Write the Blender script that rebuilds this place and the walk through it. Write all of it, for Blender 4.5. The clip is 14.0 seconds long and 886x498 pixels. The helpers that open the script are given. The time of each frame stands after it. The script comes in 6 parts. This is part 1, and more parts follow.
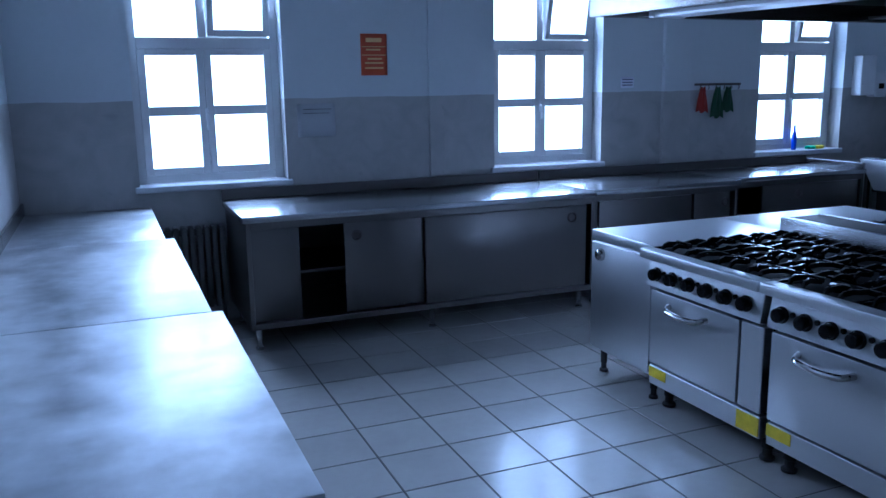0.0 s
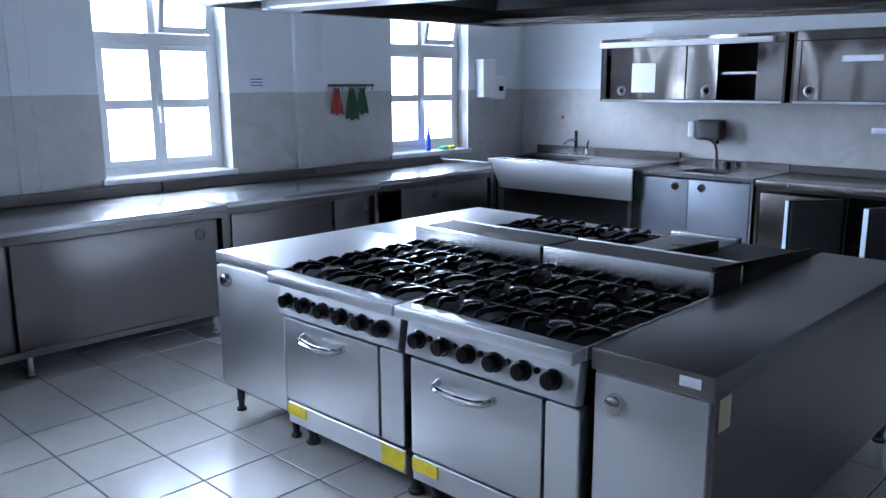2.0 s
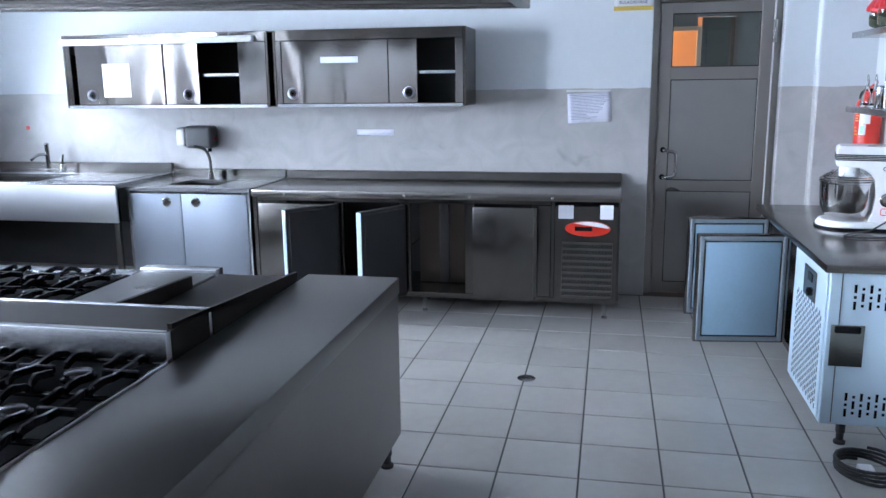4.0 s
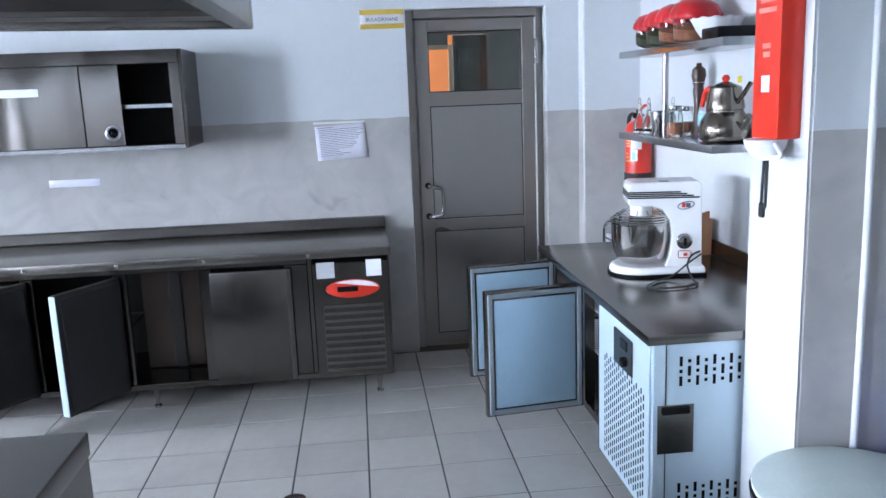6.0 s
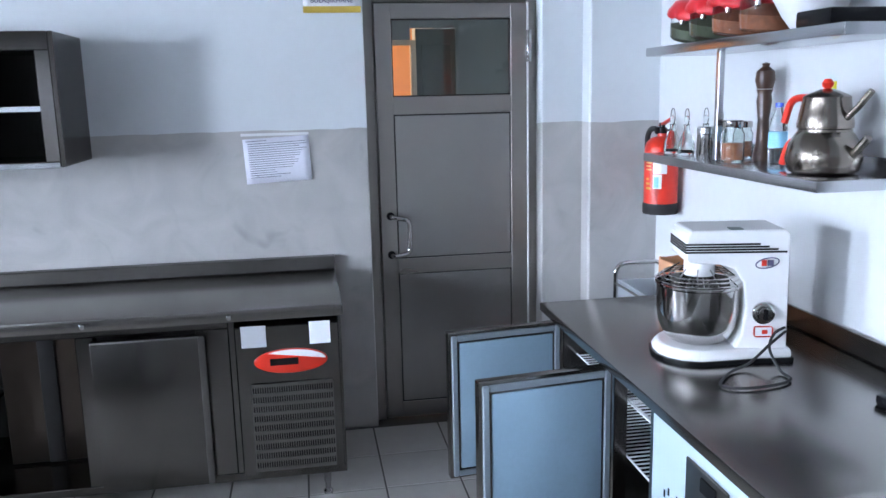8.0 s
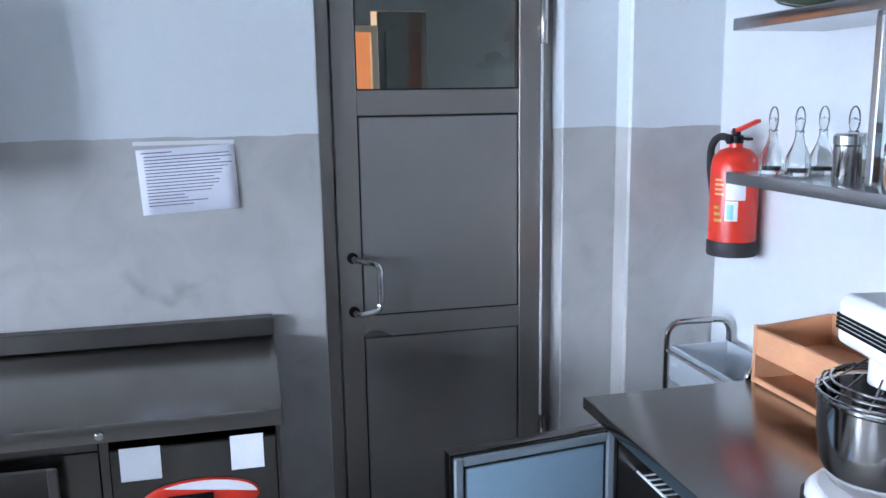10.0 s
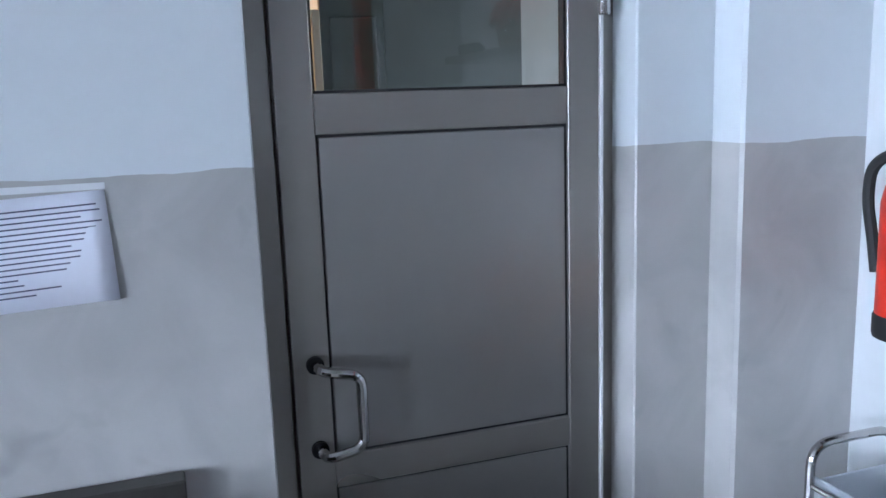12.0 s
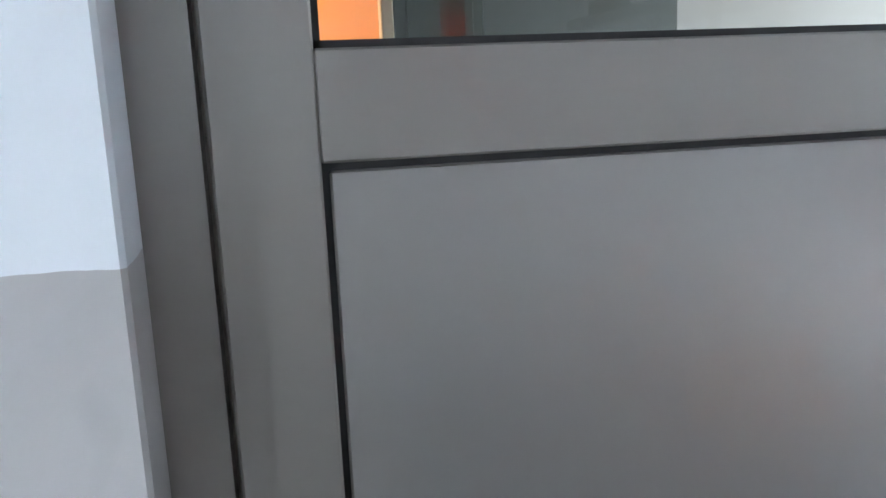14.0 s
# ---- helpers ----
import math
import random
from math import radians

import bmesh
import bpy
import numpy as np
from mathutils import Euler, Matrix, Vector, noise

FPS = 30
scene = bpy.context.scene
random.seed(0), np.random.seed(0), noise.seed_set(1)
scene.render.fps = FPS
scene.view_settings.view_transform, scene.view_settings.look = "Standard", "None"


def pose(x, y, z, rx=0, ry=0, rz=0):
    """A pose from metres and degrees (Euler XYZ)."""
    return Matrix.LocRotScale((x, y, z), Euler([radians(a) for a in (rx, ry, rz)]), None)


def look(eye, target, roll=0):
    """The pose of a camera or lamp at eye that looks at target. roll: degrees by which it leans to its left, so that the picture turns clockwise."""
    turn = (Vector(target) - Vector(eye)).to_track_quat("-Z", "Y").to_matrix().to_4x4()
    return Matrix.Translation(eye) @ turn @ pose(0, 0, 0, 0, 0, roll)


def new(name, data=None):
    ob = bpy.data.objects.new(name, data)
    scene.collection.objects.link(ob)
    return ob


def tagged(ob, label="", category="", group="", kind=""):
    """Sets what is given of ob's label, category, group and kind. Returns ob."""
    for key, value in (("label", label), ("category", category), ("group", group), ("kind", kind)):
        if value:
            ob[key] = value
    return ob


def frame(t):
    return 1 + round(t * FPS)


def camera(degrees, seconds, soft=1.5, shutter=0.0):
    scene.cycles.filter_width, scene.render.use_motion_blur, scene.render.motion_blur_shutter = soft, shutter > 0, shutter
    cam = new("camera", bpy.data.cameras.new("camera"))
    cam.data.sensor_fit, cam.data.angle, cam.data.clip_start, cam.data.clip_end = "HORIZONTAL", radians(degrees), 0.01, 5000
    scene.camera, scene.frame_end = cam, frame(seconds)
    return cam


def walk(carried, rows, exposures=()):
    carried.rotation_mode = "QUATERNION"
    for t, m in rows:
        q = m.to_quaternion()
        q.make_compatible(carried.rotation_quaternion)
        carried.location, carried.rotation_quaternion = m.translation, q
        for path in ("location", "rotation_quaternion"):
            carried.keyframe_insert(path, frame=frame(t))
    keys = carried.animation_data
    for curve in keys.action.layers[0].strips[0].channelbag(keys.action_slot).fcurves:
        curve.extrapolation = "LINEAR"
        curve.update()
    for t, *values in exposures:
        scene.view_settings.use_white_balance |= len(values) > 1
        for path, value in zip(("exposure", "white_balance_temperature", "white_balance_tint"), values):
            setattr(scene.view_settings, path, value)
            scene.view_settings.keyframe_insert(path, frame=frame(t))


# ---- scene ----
cam = camera(57.1, 14.0)
PATH = [
    (0, (0.736, 0.314, 1.6), (1.481, 2.129, 1.212), -0.9),
    (0.5, (0.89, 0.383, 1.594), (1.76, 2.137, 1.188), -1.4),
    (1, (1.024, 0.418, 1.595), (2.011, 2.11, 1.19), -1.6),
    (1.5, (1.098, 0.498, 1.584), (2.257, 2.074, 1.168), -1.4),
    (2, (1.18, 0.663, 1.601), (2.594, 2.021, 1.204), -0.3),
    (2.5, (1.284, 0.736, 1.606), (2.852, 1.919, 1.226), -0.8),
    (3, (1.486, 0.726, 1.615), (3.148, 1.772, 1.232), -2.3),
    (3.5, (1.699, 0.7, 1.625), (3.5, 1.481, 1.24), -2.6),
    (4, (1.934, 0.737, 1.612), (3.853, 1.131, 1.208), -0.7),
    (4.2, (1.994, 0.75, 1.678), (3.935, 0.984, 1.257), -0.2),
    (6.3, (3.066, 0.798, 1.704), (5.01, 0.535, 1.315), -2.3),
    (6.5, (3.169, 0.801, 1.699), (5.106, 0.493, 1.307), -2.2),
    (7, (3.475, 0.757, 1.695), (5.421, 0.48, 1.322), -1.1),
    (7.5, (3.77, 0.729, 1.691), (5.718, 0.475, 1.318), -1.2),
    (8, (4.086, 0.767, 1.708), (6.023, 0.443, 1.33), -1.3),
    (8.2, (4.223, 0.766, 1.698), (6.157, 0.415, 1.329), -1.2),
    (10.5, (5.559, 0.635, 1.653), (7.472, 0.183, 1.289), -0.9),
    (11, (5.859, 0.586, 1.648), (7.776, 0.147, 1.288), -1.2),
    (11.5, (6.151, 0.6, 1.644), (8.044, 0.067, 1.285), -1.7),
    (12, (6.416, 0.622, 1.665), (8.283, 0.001, 1.308), -2.0),
    (12.5, (6.693, 0.52, 1.656), (8.585, -0.018, 1.293), -1.8),
    (13, (6.983, 0.454, 1.661), (8.881, -0.034, 1.262), -1.8),
    (13.5, (7.295, 0.448, 1.66), (9.187, -0.067, 1.266), -2.2),
    (14, (7.533, 0.363, 1.654), (9.452, -0.054, 1.274), -2.5),
]
EXPOSURES = [
    (0.0, -0.82, 4650, 12), (0.5, -0.42, 5050, 12), (1.5, 0.16, 5800, 12), (2.5, 0.68, 5950, 12), (3.0, 1.0, 6150, 12),
    (3.5, 1.32, 6300, 12), (4.0, 1.34, 6300, 11), (6.5, 1.36, 6550, 11), (7.0, 1.24, 6500, 11), (8.2, 1.38, 6450, 11), (11.0, 1.22, 6200, 10), (12.5, 1.1, 6300, 10),
    (13.0, 1.1, 6550, 10), (13.5, 1.24, 6850, 9), (14.0, 1.75, 7050, 9),
]
walk(cam, [(t, look(eye, target, roll)) for t, eye, target, roll in PATH], EXPOSURES)

# ---------- world and large lights ----------
world = bpy.data.worlds.new("world")
scene.world = world
world.use_nodes = True
sky = world.node_tree.nodes.new("ShaderNodeTexSky")
sky.sky_type, sky.sun_disc = "NISHITA", False
sky.sun_elevation, sky.sun_rotation = radians(48), radians(215)
back = world.node_tree.nodes["Background"]
world.node_tree.links.new(sky.outputs[0], back.inputs[0])
back.inputs[1].default_value = 0.15

sun = new("sun", bpy.data.lights.new("sun", "SUN"))
sun.data.energy, sun.data.angle, sun.data.color = 3.0, radians(0.5), (1.0, 0.95, 0.87)
sun.matrix_world = look((2, -20, 22), (3, 0, 0))

WIN = [(0.93, 1.93), (3.57, 4.555), (6.215, 7.23)]  # openings of the three windows
SILL, HEAD, NORTH, EAST, WEST, SOUTH, CEIL = 0.96, 2.5, 6.12, 8.10, 0.2, -4.2, 3.1
for (x0, x1), watts in zip([(-0.4, 2.7), (2.7, 5.4), (5.4, 8.6)], (900.0, 1120.0, 640.0)):  # sky light standing outside each window
    lamp = new("window_skylight", bpy.data.lights.new("window_skylight", "AREA"))
    lamp.data.shape, lamp.data.size, lamp.data.size_y = "RECTANGLE", x1 - x0, 2.8
    lamp.data.energy, lamp.data.color, lamp.data.spread = watts, (0.70, 0.808, 1.0), radians(125)
    lamp.matrix_world = look(((x0 + x1) / 2, NORTH + 1.1, 1.75), ((x0 + x1) / 2, 0, -0.3))

# ---------- materials ----------
def mat(name, color=(0.8, 0.8, 0.8), rough=0.5, metal=0.0, vary=0.12, scale=3.0, fine=60.0, bump=0.0, stretch=(1, 1, 1), rvary=0.03, rand=0.0, spec=None):
    """A surface with soft patches, fine grain, changing gloss and a little relief, in metres."""
    m = bpy.data.materials.new(name)
    m.use_nodes = True
    n, l = m.node_tree.nodes, m.node_tree.links
    b = n["Principled BSDF"]
    b.inputs["Metallic"].default_value = metal
    if spec is not None:
        b.inputs["Specular IOR Level"].default_value = spec
    geo = n.new("ShaderNodeNewGeometry")
    mp = n.new("ShaderNodeMapping")
    mp.inputs["Scale"].default_value = stretch
    l.new(geo.outputs["Position"], mp.inputs["Vector"])
    big, small = n.new("ShaderNodeTexNoise"), n.new("ShaderNodeTexNoise")
    big.inputs["Scale"].default_value, big.inputs["Detail"].default_value = scale, 1 if metal > 0.5 and scale < 5 else 5
    small.inputs["Scale"].default_value, small.inputs["Detail"].default_value = fine, 3
    l.new(geo.outputs["Position"], big.inputs["Vector"])
    l.new(mp.outputs[0], small.inputs["Vector"])
    mix = n.new("ShaderNodeMath")
    mix.operation = "MULTIPLY_ADD"
    mix.inputs[1].default_value = 0.4
    l.new(small.outputs[0], mix.inputs[0])
    l.new(big.outputs[0], mix.inputs[2])
    ramp = n.new("ShaderNodeMapRange")
    ramp.inputs["From Min"].default_value, ramp.inputs["From Max"].default_value = 0.4, 1.0
    ramp.inputs["To Min"].default_value, ramp.inputs["To Max"].default_value = 1 - vary, 1 + vary
    l.new(mix.outputs[0], ramp.inputs["Value"])
    val = ramp.outputs[0]
    if rand:
        info = n.new("ShaderNodeObjectInfo")
        r2 = n.new("ShaderNodeMapRange")
        r2.inputs["To Min"].default_value, r2.inputs["To Max"].default_value = 1 - rand, 1 + rand
        l.new(info.outputs["Random"], r2.inputs["Value"])
        mul = n.new("ShaderNodeMath")
        mul.operation = "MULTIPLY"
        l.new(val, mul.inputs[0]), l.new(r2.outputs[0], mul.inputs[1])
        val = mul.outputs[0]
    col = n.new("ShaderNodeVectorMath")
    col.operation = "SCALE"
    col.inputs[0].default_value = color
    l.new(val, col.inputs["Scale"])
    l.new(col.outputs[0], b.inputs["Base Color"])
    rr = n.new("ShaderNodeMapRange")
    rr.inputs["From Min"].default_value, rr.inputs["From Max"].default_value = 0.25, 0.75
    rr.inputs["To Min"].default_value, rr.inputs["To Max"].default_value = max(rough - rvary, 0.02), rough + rvary
    l.new(big.outputs[0], rr.inputs["Value"])
    l.new(rr.outputs[0], b.inputs["Roughness"])
    if bump:
        bp = n.new("ShaderNodeBump")
        bp.inputs["Strength"].default_value, bp.inputs["Distance"].default_value = bump, 0.004
        l.new(mix.outputs[0], bp.inputs["Height"])
        l.new(bp.outputs[0], b.inputs["Normal"])
    return m


def wall_paint():
    """White emulsion above, grey gloss paint up to 1.545 m, with a hand-painted edge."""
    m = mat("wall_paint", (0.645, 0.682, 0.705), 0.55, vary=0.04, scale=1.3, fine=25, bump=0.2, rvary=0.05)
    n, l = m.node_tree.nodes, m.node_tree.links
    b = n["Principled BSDF"]
    geo = n.new("ShaderNodeNewGeometry")
    sep = n.new("ShaderNodeSeparateXYZ")
    l.new(geo.outputs["Position"], sep.inputs[0])
    nz = n.new("ShaderNodeTexNoise")
    nz.inputs["Scale"].default_value, nz.inputs["Detail"].default_value = 6.0, 4
    l.new(geo.outputs["Position"], nz.inputs["Vector"])
    e = n.new("ShaderNodeMath")
    e.operation, e.inputs[1].default_value = "MULTIPLY_ADD", 0.022
    l.new(nz.outputs[0], e.inputs[0]), l.new(sep.outputs[2], e.inputs[2])
    c = n.new("ShaderNodeMath")
    c.operation, c.inputs[1].default_value = "LESS_THAN", 1.556
    l.new(e.outputs[0], c.inputs[0])
    scuff = n.new("ShaderNodeTexNoise")
    scuff.inputs["Scale"].default_value, scuff.inputs["Detail"].default_value, scuff.inputs["Distortion"].default_value = 4.5, 6, 1.2
    l.new(geo.outputs["Position"], scuff.inputs["Vector"])
    sr = n.new("ShaderNodeMapRange")
    sr.inputs["From Min"].default_value, sr.inputs["From Max"].default_value = 0.35, 0.75
    sr.inputs["To Min"].default_value, sr.inputs["To Max"].default_value = 1.05, 0.86
    l.new(scuff.outputs[0], sr.inputs["Value"])
    grey = n.new("ShaderNodeVectorMath")
    grey.operation, grey.inputs[0].default_value = "SCALE", (0.428, 0.420, 0.410)
    l.new(sr.outputs[0], grey.inputs["Scale"])
    smudge = n.new("ShaderNodeTexNoise")
    smudge.inputs["Scale"].default_value, smudge.inputs["Detail"].default_value, smudge.inputs["Distortion"].default_value = 5.0, 2, 0.8
    l.new(geo.outputs["Position"], smudge.inputs["Vector"])
    sm = n.new("ShaderNodeMapRange")
    sm.inputs["From Min"].default_value, sm.inputs["From Max"].default_value = 0.66, 0.80
    sm.inputs["To Min"].default_value, sm.inputs["To Max"].default_value = 1.0, 0.78
    l.new(smudge.outputs[0], sm.inputs["Value"])
    both = n.new("ShaderNodeMath")
    both.operation = "MULTIPLY"
    l.new(sr.outputs[0], both.inputs[0]), l.new(sm.outputs[0], both.inputs[1])
    l.new(both.outputs[0], grey.inputs["Scale"])
    mx = n.new("ShaderNodeMix")
    mx.data_type = "RGBA"
    old = b.inputs["Base Color"].links[0].from_socket
    l.new(c.outputs[0], mx.inputs["Factor"])
    l.new(old, mx.inputs[6]), l.new(grey.outputs[0], mx.inputs[7])
    l.new(mx.outputs[2], b.inputs["Base Color"])
    rg = n.new("ShaderNodeMapRange")
    rg.inputs["To Min"].default_value, rg.inputs["To Max"].default_value = 0.6, 0.33
    l.new(c.outputs[0], rg.inputs["Value"])
    l.new(rg.outputs[0], b.inputs["Roughness"])
    return m


def glass(name, color=(0.95, 0.98, 0.98), rough=0.0):
    m = bpy.data.materials.new(name)
    m.use_nodes = True
    n, l = m.node_tree.nodes, m.node_tree.links
    b = n["Principled BSDF"]
    b.inputs["Base Color"].default_value = (*color, 1)
    b.inputs["Transmission Weight"].default_value, b.inputs["Roughness"].default_value, b.inputs["IOR"].default_value = 1.0, rough, 1.45
    return m


def warped(m, scale, strength, squeeze):
    """Give sheet metal a gentle oil-can warp."""
    n, l = m.node_tree.nodes, m.node_tree.links
    geo, mp, nz, bp = n.new("ShaderNodeNewGeometry"), n.new("ShaderNodeMapping"), n.new("ShaderNodeTexNoise"), n.new("ShaderNodeBump")
    mp.inputs["Scale"].default_value = squeeze
    nz.inputs["Scale"].default_value, nz.inputs["Detail"].default_value = scale, 0.0
    bp.inputs["Strength"].default_value, bp.inputs["Distance"].default_value = 1.0, strength
    l.new(geo.outputs["Position"], mp.inputs["Vector"]), l.new(mp.outputs[0], nz.inputs["Vector"])
    l.new(nz.outputs[0], bp.inputs["Height"]), l.new(bp.outputs[0], n["Principled BSDF"].inputs["Normal"])
    return m


PAINT = wall_paint()
WHITE_PAINT = mat("white_emulsion", (0.575, 0.595, 0.61), 0.55, vary=0.05, scale=1.3, fine=25, bump=0.2, rvary=0.05)
# mid-grey holds down the light bounced off the unseen ceilings
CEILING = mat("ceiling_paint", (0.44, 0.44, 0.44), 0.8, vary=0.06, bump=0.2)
STEEL = mat("brushed_steel", (0.52, 0.52, 0.535), 0.235, 1.0, 0.04, 1.6, 120, 0.0, (1, 1, 6), 0.025)
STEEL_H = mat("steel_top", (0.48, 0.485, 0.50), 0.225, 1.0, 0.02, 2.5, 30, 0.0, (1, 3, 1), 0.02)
STEEL_DULL = mat("dull_steel", (0.235, 0.220, 0.206), 0.215, 1.0, 0.05, 1.8, 40, 0.0, (1, 1, 4), 0.035)
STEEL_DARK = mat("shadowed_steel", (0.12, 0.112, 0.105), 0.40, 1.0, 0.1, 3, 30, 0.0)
TABLE_TOP = mat("smeared_steel_top", (0.57, 0.58, 0.60), 0.38, 1.0, 0.36, 6.5, 9, 0.0, (1, 0.4, 1), rvary=0.09)
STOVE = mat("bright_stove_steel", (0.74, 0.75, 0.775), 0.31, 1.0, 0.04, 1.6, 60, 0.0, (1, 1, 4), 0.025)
# base darkened to carry the dim room that the counter fronts reflect
COUNTER = mat("dark_reflecting_steel", (0.12, 0.111, 0.103), 0.20, 1.0, 0.04, 1.6, 40, 0.0, (1, 1, 4), 0.04)
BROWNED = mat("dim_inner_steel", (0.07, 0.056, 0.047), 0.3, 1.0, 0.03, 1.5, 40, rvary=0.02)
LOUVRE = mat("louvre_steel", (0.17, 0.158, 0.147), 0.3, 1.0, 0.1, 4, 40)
# cupboard side panels: darker and browner than the doors
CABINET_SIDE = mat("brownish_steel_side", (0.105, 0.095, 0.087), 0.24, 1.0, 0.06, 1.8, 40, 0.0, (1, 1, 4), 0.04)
# shaded copy of the steel, for counters turned away from the windows
SHADED_STEEL = mat("shaded_brownish_steel", (0.165, 0.155, 0.147), 0.29, 1.0, 0.02, 1.2, 40, 0.0, (1, 1, 4), 0.012)
OLD_IRON = mat("grey_painted_iron", (0.12, 0.12, 0.12), 0.5, vary=0.15)
SLEEVE = mat("clouded_plastic_sleeve", (0.47, 0.48, 0.50), 0.4, vary=0.05)
MILKY = mat("milky_plastic", (0.85, 0.90, 0.95), 0.32, vary=0.03)
MILKY.node_tree.nodes["Principled BSDF"].inputs["Transmission Weight"].default_value = 0.7
CHROME = mat("chrome", (0.50, 0.485, 0.475), 0.12, 1.0, 0.05, 8, 90, rvary=0.04)
IRON = mat("black_cast_iron", (0.005, 0.005, 0.006), 0.13, 0.0, 0.4, 12, 90, 0.0, spec=0.2)
BURNT = mat("worn_burner_cap", (0.022, 0.022, 0.024), 0.2, 0.6, 0.4, 14, 90)
PAN = mat("black_enamel", (0.005, 0.005, 0.006), 0.6, 0.0, 0.4, 9, 60, 0.0, spec=0.05)
SOOT = mat("soot_dark_steel", (0.016, 0.013, 0.011), 0.5, 0.0, 0.3, 6, 40, spec=0.08)
GRIDDLE = mat("worn_griddle_steel", (0.055, 0.052, 0.05), 0.3, 1.0, 0.3, 5, 40)
END_STEEL = mat("darkened_end_steel", (0.215, 0.204, 0.194), 0.31, 1.0, 0.03, 1.6, 30, 0.0, (3, 1, 1), 0.025)
SATIN = mat("satin_pale_steel", (0.27, 0.295, 0.335), 0.46, 1.0, 0.03, 1.6, 90, 0.0, (1, 1, 5), 0.03)
# warm dark base holds the brown reflections on the polished kettle
KETTLE = mat("brown_reflecting_steel", (0.25, 0.215, 0.185), 0.2, 1.0, 0.08, 8, 40, rvary=0.04)
SMOKED = mat("dark_grey_plastic", (0.05, 0.05, 0.052), 0.35, vary=0.15)
BLACK = mat("black_plastic", (0.007, 0.007, 0.008), 0.24, vary=0.2, spec=0.16)
RUBBER = mat("dark_rubber", (0.014, 0.014, 0.015), 0.7, vary=0.2)
# near-black base holds the shade inside bays and cupboards
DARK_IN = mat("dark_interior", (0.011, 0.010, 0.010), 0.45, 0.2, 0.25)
TILE = mat("glazed_floor_tile", (0.42, 0.405, 0.38), 0.18, vary=0.09, scale=2.3, fine=18, rvary=0.03, rand=0.05)
GROUT = mat("dark_grout", (0.06, 0.056, 0.052), 0.85, vary=0.25, scale=4)
UPVC = mat("white_window_frame", (0.66, 0.66, 0.66), 0.4, vary=0.06)
SILLM = mat("pale_stone_sill", (0.62, 0.64, 0.68), 0.32, vary=0.12, scale=8)
ALU = mat("grey_aluminium", (0.275, 0.256, 0.238), 0.30, 0.7, 0.03, 1.5, 40, 0.0, (1, 1, 3), 0.03)
ALU_PANEL = mat("grey_door_panel", (0.32, 0.308, 0.295), 0.34, 0.75, 0.04, 1.6, 14, 0.0, (1, 1, 1), 0.03)
GASKET = mat("black_gasket", (0.008, 0.008, 0.009), 0.6)
WINGLASS = glass("window_glass")
JARGLASS = glass("jar_glass", (0.92, 0.96, 0.95))
WHITE = mat("white_enamel", (0.80, 0.80, 0.80), 0.22, vary=0.03)
WPLASTIC = mat("white_plastic", (0.74, 0.75, 0.77), 0.35, vary=0.05)
FRIDGE = mat("fridge_white_steel", (0.50, 0.61, 0.69), 0.33, 0.35, 0.05, 2, 80, 0.0, (1, 1, 10))
SEAL = mat("grey_rubber_seal", (0.20, 0.235, 0.265), 0.45, vary=0.12)
LINER = mat("fridge_door_liner", (0.31, 0.45, 0.56), 0.4, 0.2, 0.08, 3)
PAPER = mat("white_paper", (0.80, 0.81, 0.90), 0.8, vary=0.04)
INK = mat("dark_ink", (0.09, 0.09, 0.16), 0.8)
RED = mat("red_paint", (0.56, 0.024, 0.010), 0.32, vary=0.08)
REDPL = mat("red_plastic", (0.50, 0.015, 0.02), 0.32, vary=0.15, scale=12)
YELLOW = mat("yellow_sticker", (0.72, 0.56, 0.02), 0.45, vary=0.15, scale=15)
ORANGE = mat("orange_wall", (0.75, 0.33, 0.13), 0.6, vary=0.08)
WOOD = mat("pale_wood", (0.52, 0.25, 0.13), 0.5, vary=0.2, scale=6, fine=50, stretch=(1, 8, 8), bump=0.1)
PEPPER = mat("dark_turned_wood", (0.05, 0.022, 0.012), 0.32, vary=0.2)
GREEN = mat("green_cloth", (0.012, 0.07, 0.03), 0.7, vary=0.2, scale=12)
RED_CLOTH = mat("faded_red_cloth", (0.30, 0.03, 0.02), 0.8, vary=0.25, scale=14)
GREENPL = mat("green_plastic", (0.02, 0.45, 0.2), 0.4)
BLUEPL = mat("blue_plastic", (0.02, 0.06, 0.55), 0.35, vary=0.1)
BLUELABEL = mat("light_blue_label", (0.25, 0.55, 0.75), 0.5)
DRUM = mat("pale_drum_plastic", (0.52, 0.60, 0.58), 0.4, vary=0.1, scale=6)
CREAMY = mat("cream_door_edge", (0.62, 0.55, 0.42), 0.5, vary=0.08)
TEAL = mat("teal_grey_paint", (0.15, 0.185, 0.195), 0.4, vary=0.12)
DARKGREEN = mat("dark_green_frame", (0.05, 0.075, 0.065), 0.5, vary=0.1)
OLD_YELLOW = mat("yellow_sign_edge", (0.55, 0.38, 0.06), 0.5)
CLEAR = glass("clear_plastic", (0.93, 0.95, 0.97), 0.12)
SPICE = mat("brown_spice", (0.20, 0.07, 0.03), 0.8, vary=0.3, scale=60)
SOIL = mat("outside_ground", (0.30, 0.29, 0.26), 0.9, vary=0.3, scale=0.8)

# ---------- building helpers ----------
ORIGIN = {}


